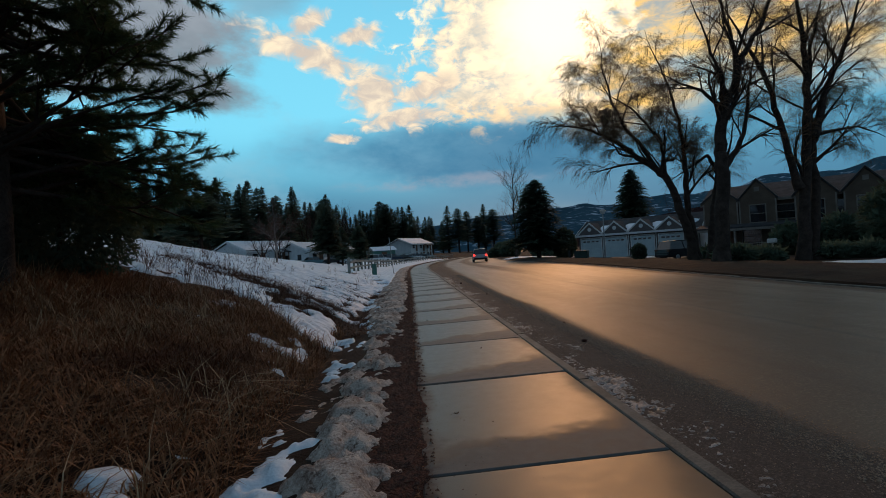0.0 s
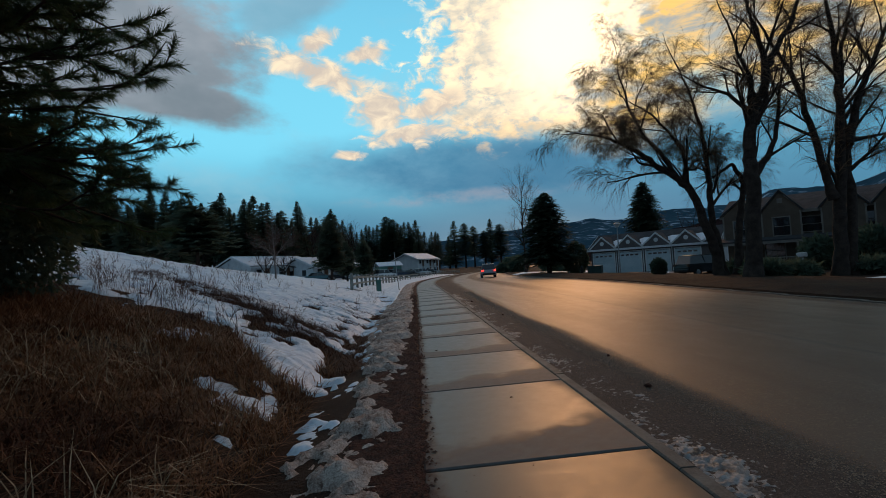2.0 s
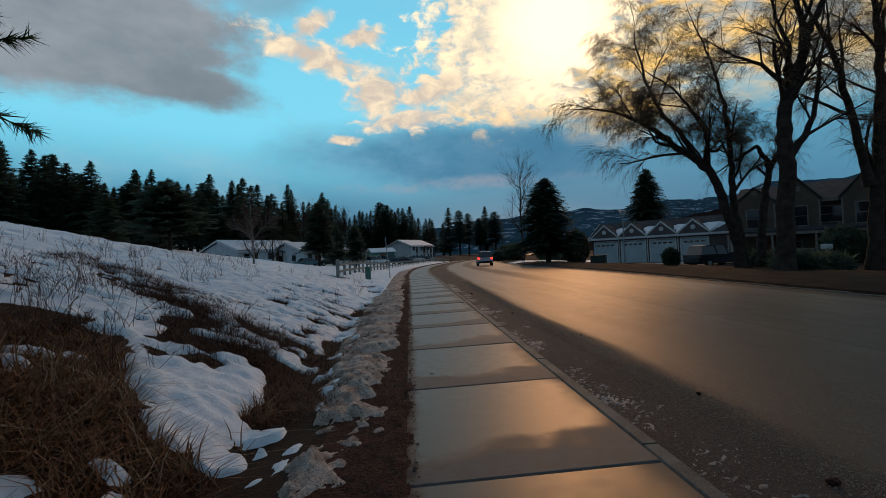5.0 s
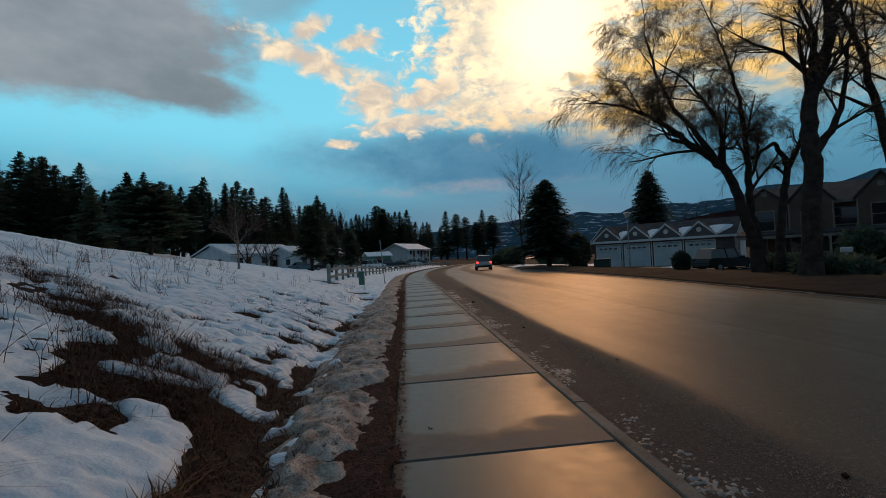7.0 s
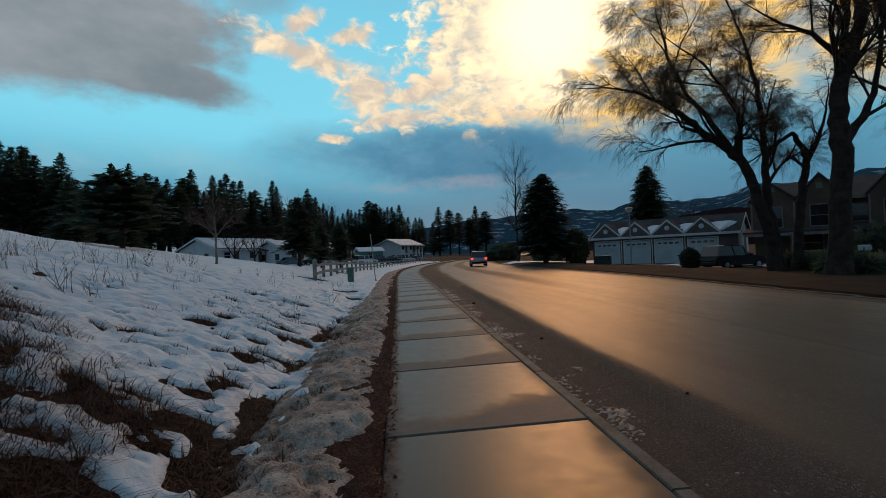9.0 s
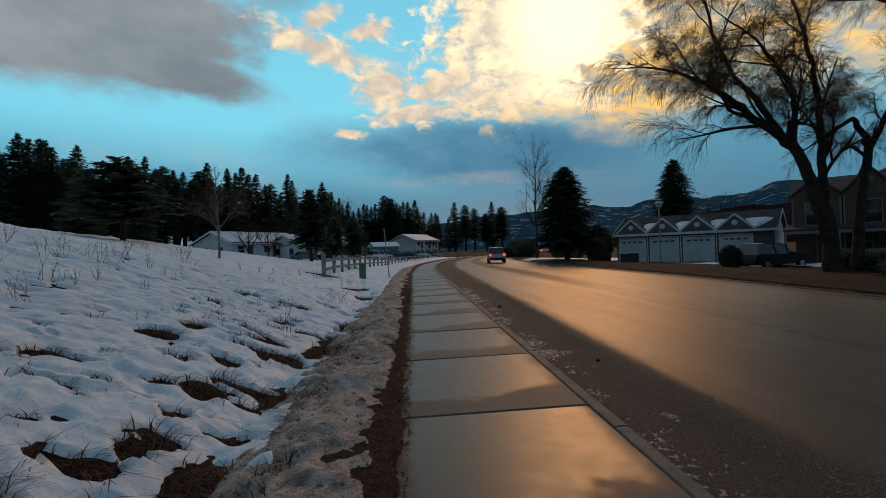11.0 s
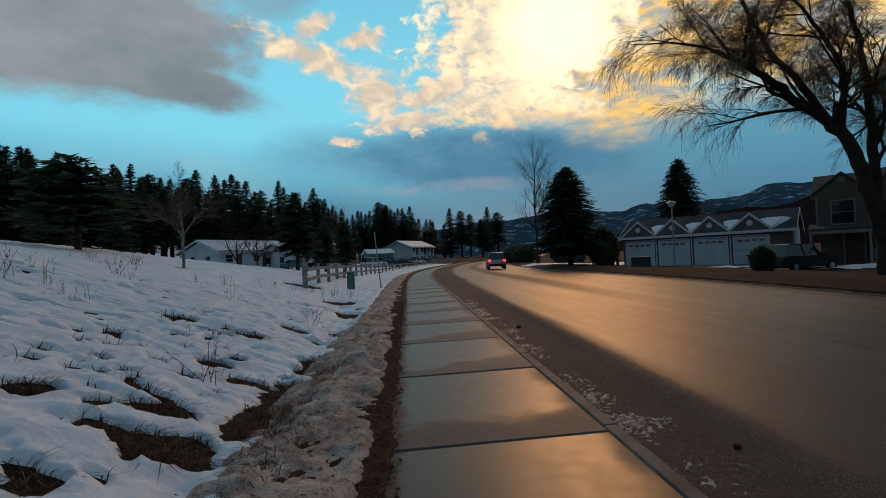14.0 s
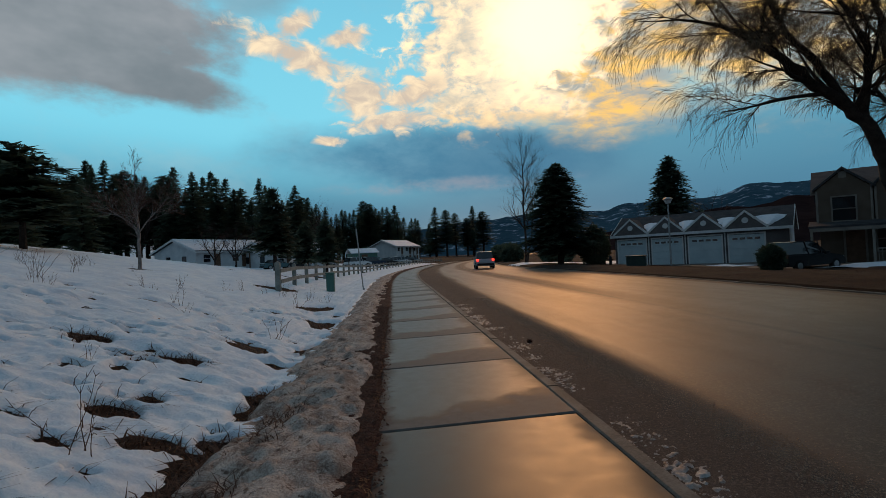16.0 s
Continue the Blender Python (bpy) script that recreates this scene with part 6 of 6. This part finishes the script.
n = 1100
lx_, ly_ = WALK_L + 0.03 + pr.rand(n) ** 1.6 * 1.8, 1.5 + pr.rand(n) * 26
V = np.stack((lx_ + bend(ly_), ly_, lx_ * 0 + 0.006), -1)[:, None, :] + off[None] * (0.002 + 0.005 * pr.rand(n) ** 2)[:, None, None] * np.array([1, 1, 0.5]) * (0.6 + 0.9 * pr.rand(n, 4, 1))
F = (np.arange(n)[:, None, None] * 4 + np.array([[0, 1, 3], [1, 2, 3], [2, 0, 3]])[None]).reshape(-1, 3)
tagged(part("sidewalk_debris", mesh_from("sidewalk_debris", V.reshape(-1, 3), F), M_MULCH), "specks of bark and grit on the sidewalk", "debris", kind="stuff")

n = 14000
cx_, cy_ = 0.10 - 0.55 * pr.rand(n) ** 0.8, 1.5 + pr.rand(n) * 28
V = np.stack((cx_ + bend(cy_), cy_, np.where(cx_ > WALK_L, rise(cy_) + 0.004, np.maximum(land_z(cx_ - 0.02 + bend(cy_), cy_), mulch_z(cx_ - 0.02 + bend(cy_), cy_)) + 0.004)), -1)[:, None, :] + off[None] * (0.004 + 0.011 * pr.rand(n) ** 2)[:, None, None] * np.array([1, 1, 0.8]) * (0.4 + 1.3 * pr.rand(n, 4, 1))
F = (np.arange(n)[:, None, None] * 4 + np.array([[0, 1, 3], [1, 2, 3], [2, 0, 3]])[None]).reshape(-1, 3)
tagged(part("bark_chips", mesh_from("bark_chips", V.reshape(-1, 3), F), material("bark_chips", ((0.03, 0.012, 0.009), (0.17, 0.085, 0.06)), 0.85, 40, 200, 0, space="World")), "loose reddish bark chips along the sidewalk edge", "bark chips", kind="stuff")


def clod(x, y, r, seed):
    """A lump of frozen dirt on the shoulder."""
    s = x - float(bend(y)) - (WALK_R + KERB_W)
    ob = new("dirt_clod", bpy.data.meshes.new("dirt_clod"))
    bm = bmesh.new()
    bmesh.ops.create_icosphere(bm, subdivisions=2, radius=r)
    rs = random.Random(seed)
    for v in bm.verts:
        v.co *= rs.uniform(0.75, 1.15)
        v.co.z *= 0.7
    bm.to_mesh(ob.data)
    bm.free()
    ob.data.materials.append(M_MULCH)
    ob.location = (x, y, float(road_z(s, y)) + 0.5 * r)
    return tagged(ob, "small dark clod of frozen dirt on the shoulder", "clod", "clods on the shoulder")


for i, (x, y, r) in enumerate(((2.62, 7.6, 0.04), (2.34, 23.2, 0.05), (2.9, 9.5, 0.025), (2.55, 16.8, 0.03), (3.0, 13.2, 0.02))):
    clod(x + float(bend(y)), y, r, i)


def fallen_leaf(x, y, rz, seed):
    """A curled dead leaf with its stalk on the sidewalk."""
    rs = random.Random(seed)
    bm = bmesh.new()
    rows = []
    for k in range(6):
        t = k / 5
        w = 0.014 * math.sin(math.pi * min(1, t * 0.92 + 0.05)) + 0.002
        z = 0.006 + 0.012 * (2 * t - 1) ** 2
        rows.append([bm.verts.new((-w, 0.042 * t, z + 0.008)), bm.verts.new((0, 0.042 * t, z)), bm.verts.new((w, 0.042 * t, z + 0.008 * rs.uniform(0.3, 1.4)))])
    for a, b in zip(rows, rows[1:]):
        for c in range(2):
            bm.faces.new((a[c], a[c + 1], b[c + 1], b[c]))
    rod(bm, (0, -0.035, 0.010), (0, 0.002, 0.014), 0.0015, 0.0015, 4)
    ob = part("dead_leaf", bm, M_STALK)
    ob.matrix_world = pose(x + float(bend(y)), y, 0.004, 0, 0, rz)
    return tagged(ob, "curled brown dead leaf on the sidewalk", "leaf", "leaves on the sidewalk")


for i in range(7):
    rs = random.Random(100 + i)
    fallen_leaf(rs.uniform(0.1, 1.6), 4.5 + 3.1 * i + rs.uniform(-0.5, 0.5), rs.uniform(0, 360), i)
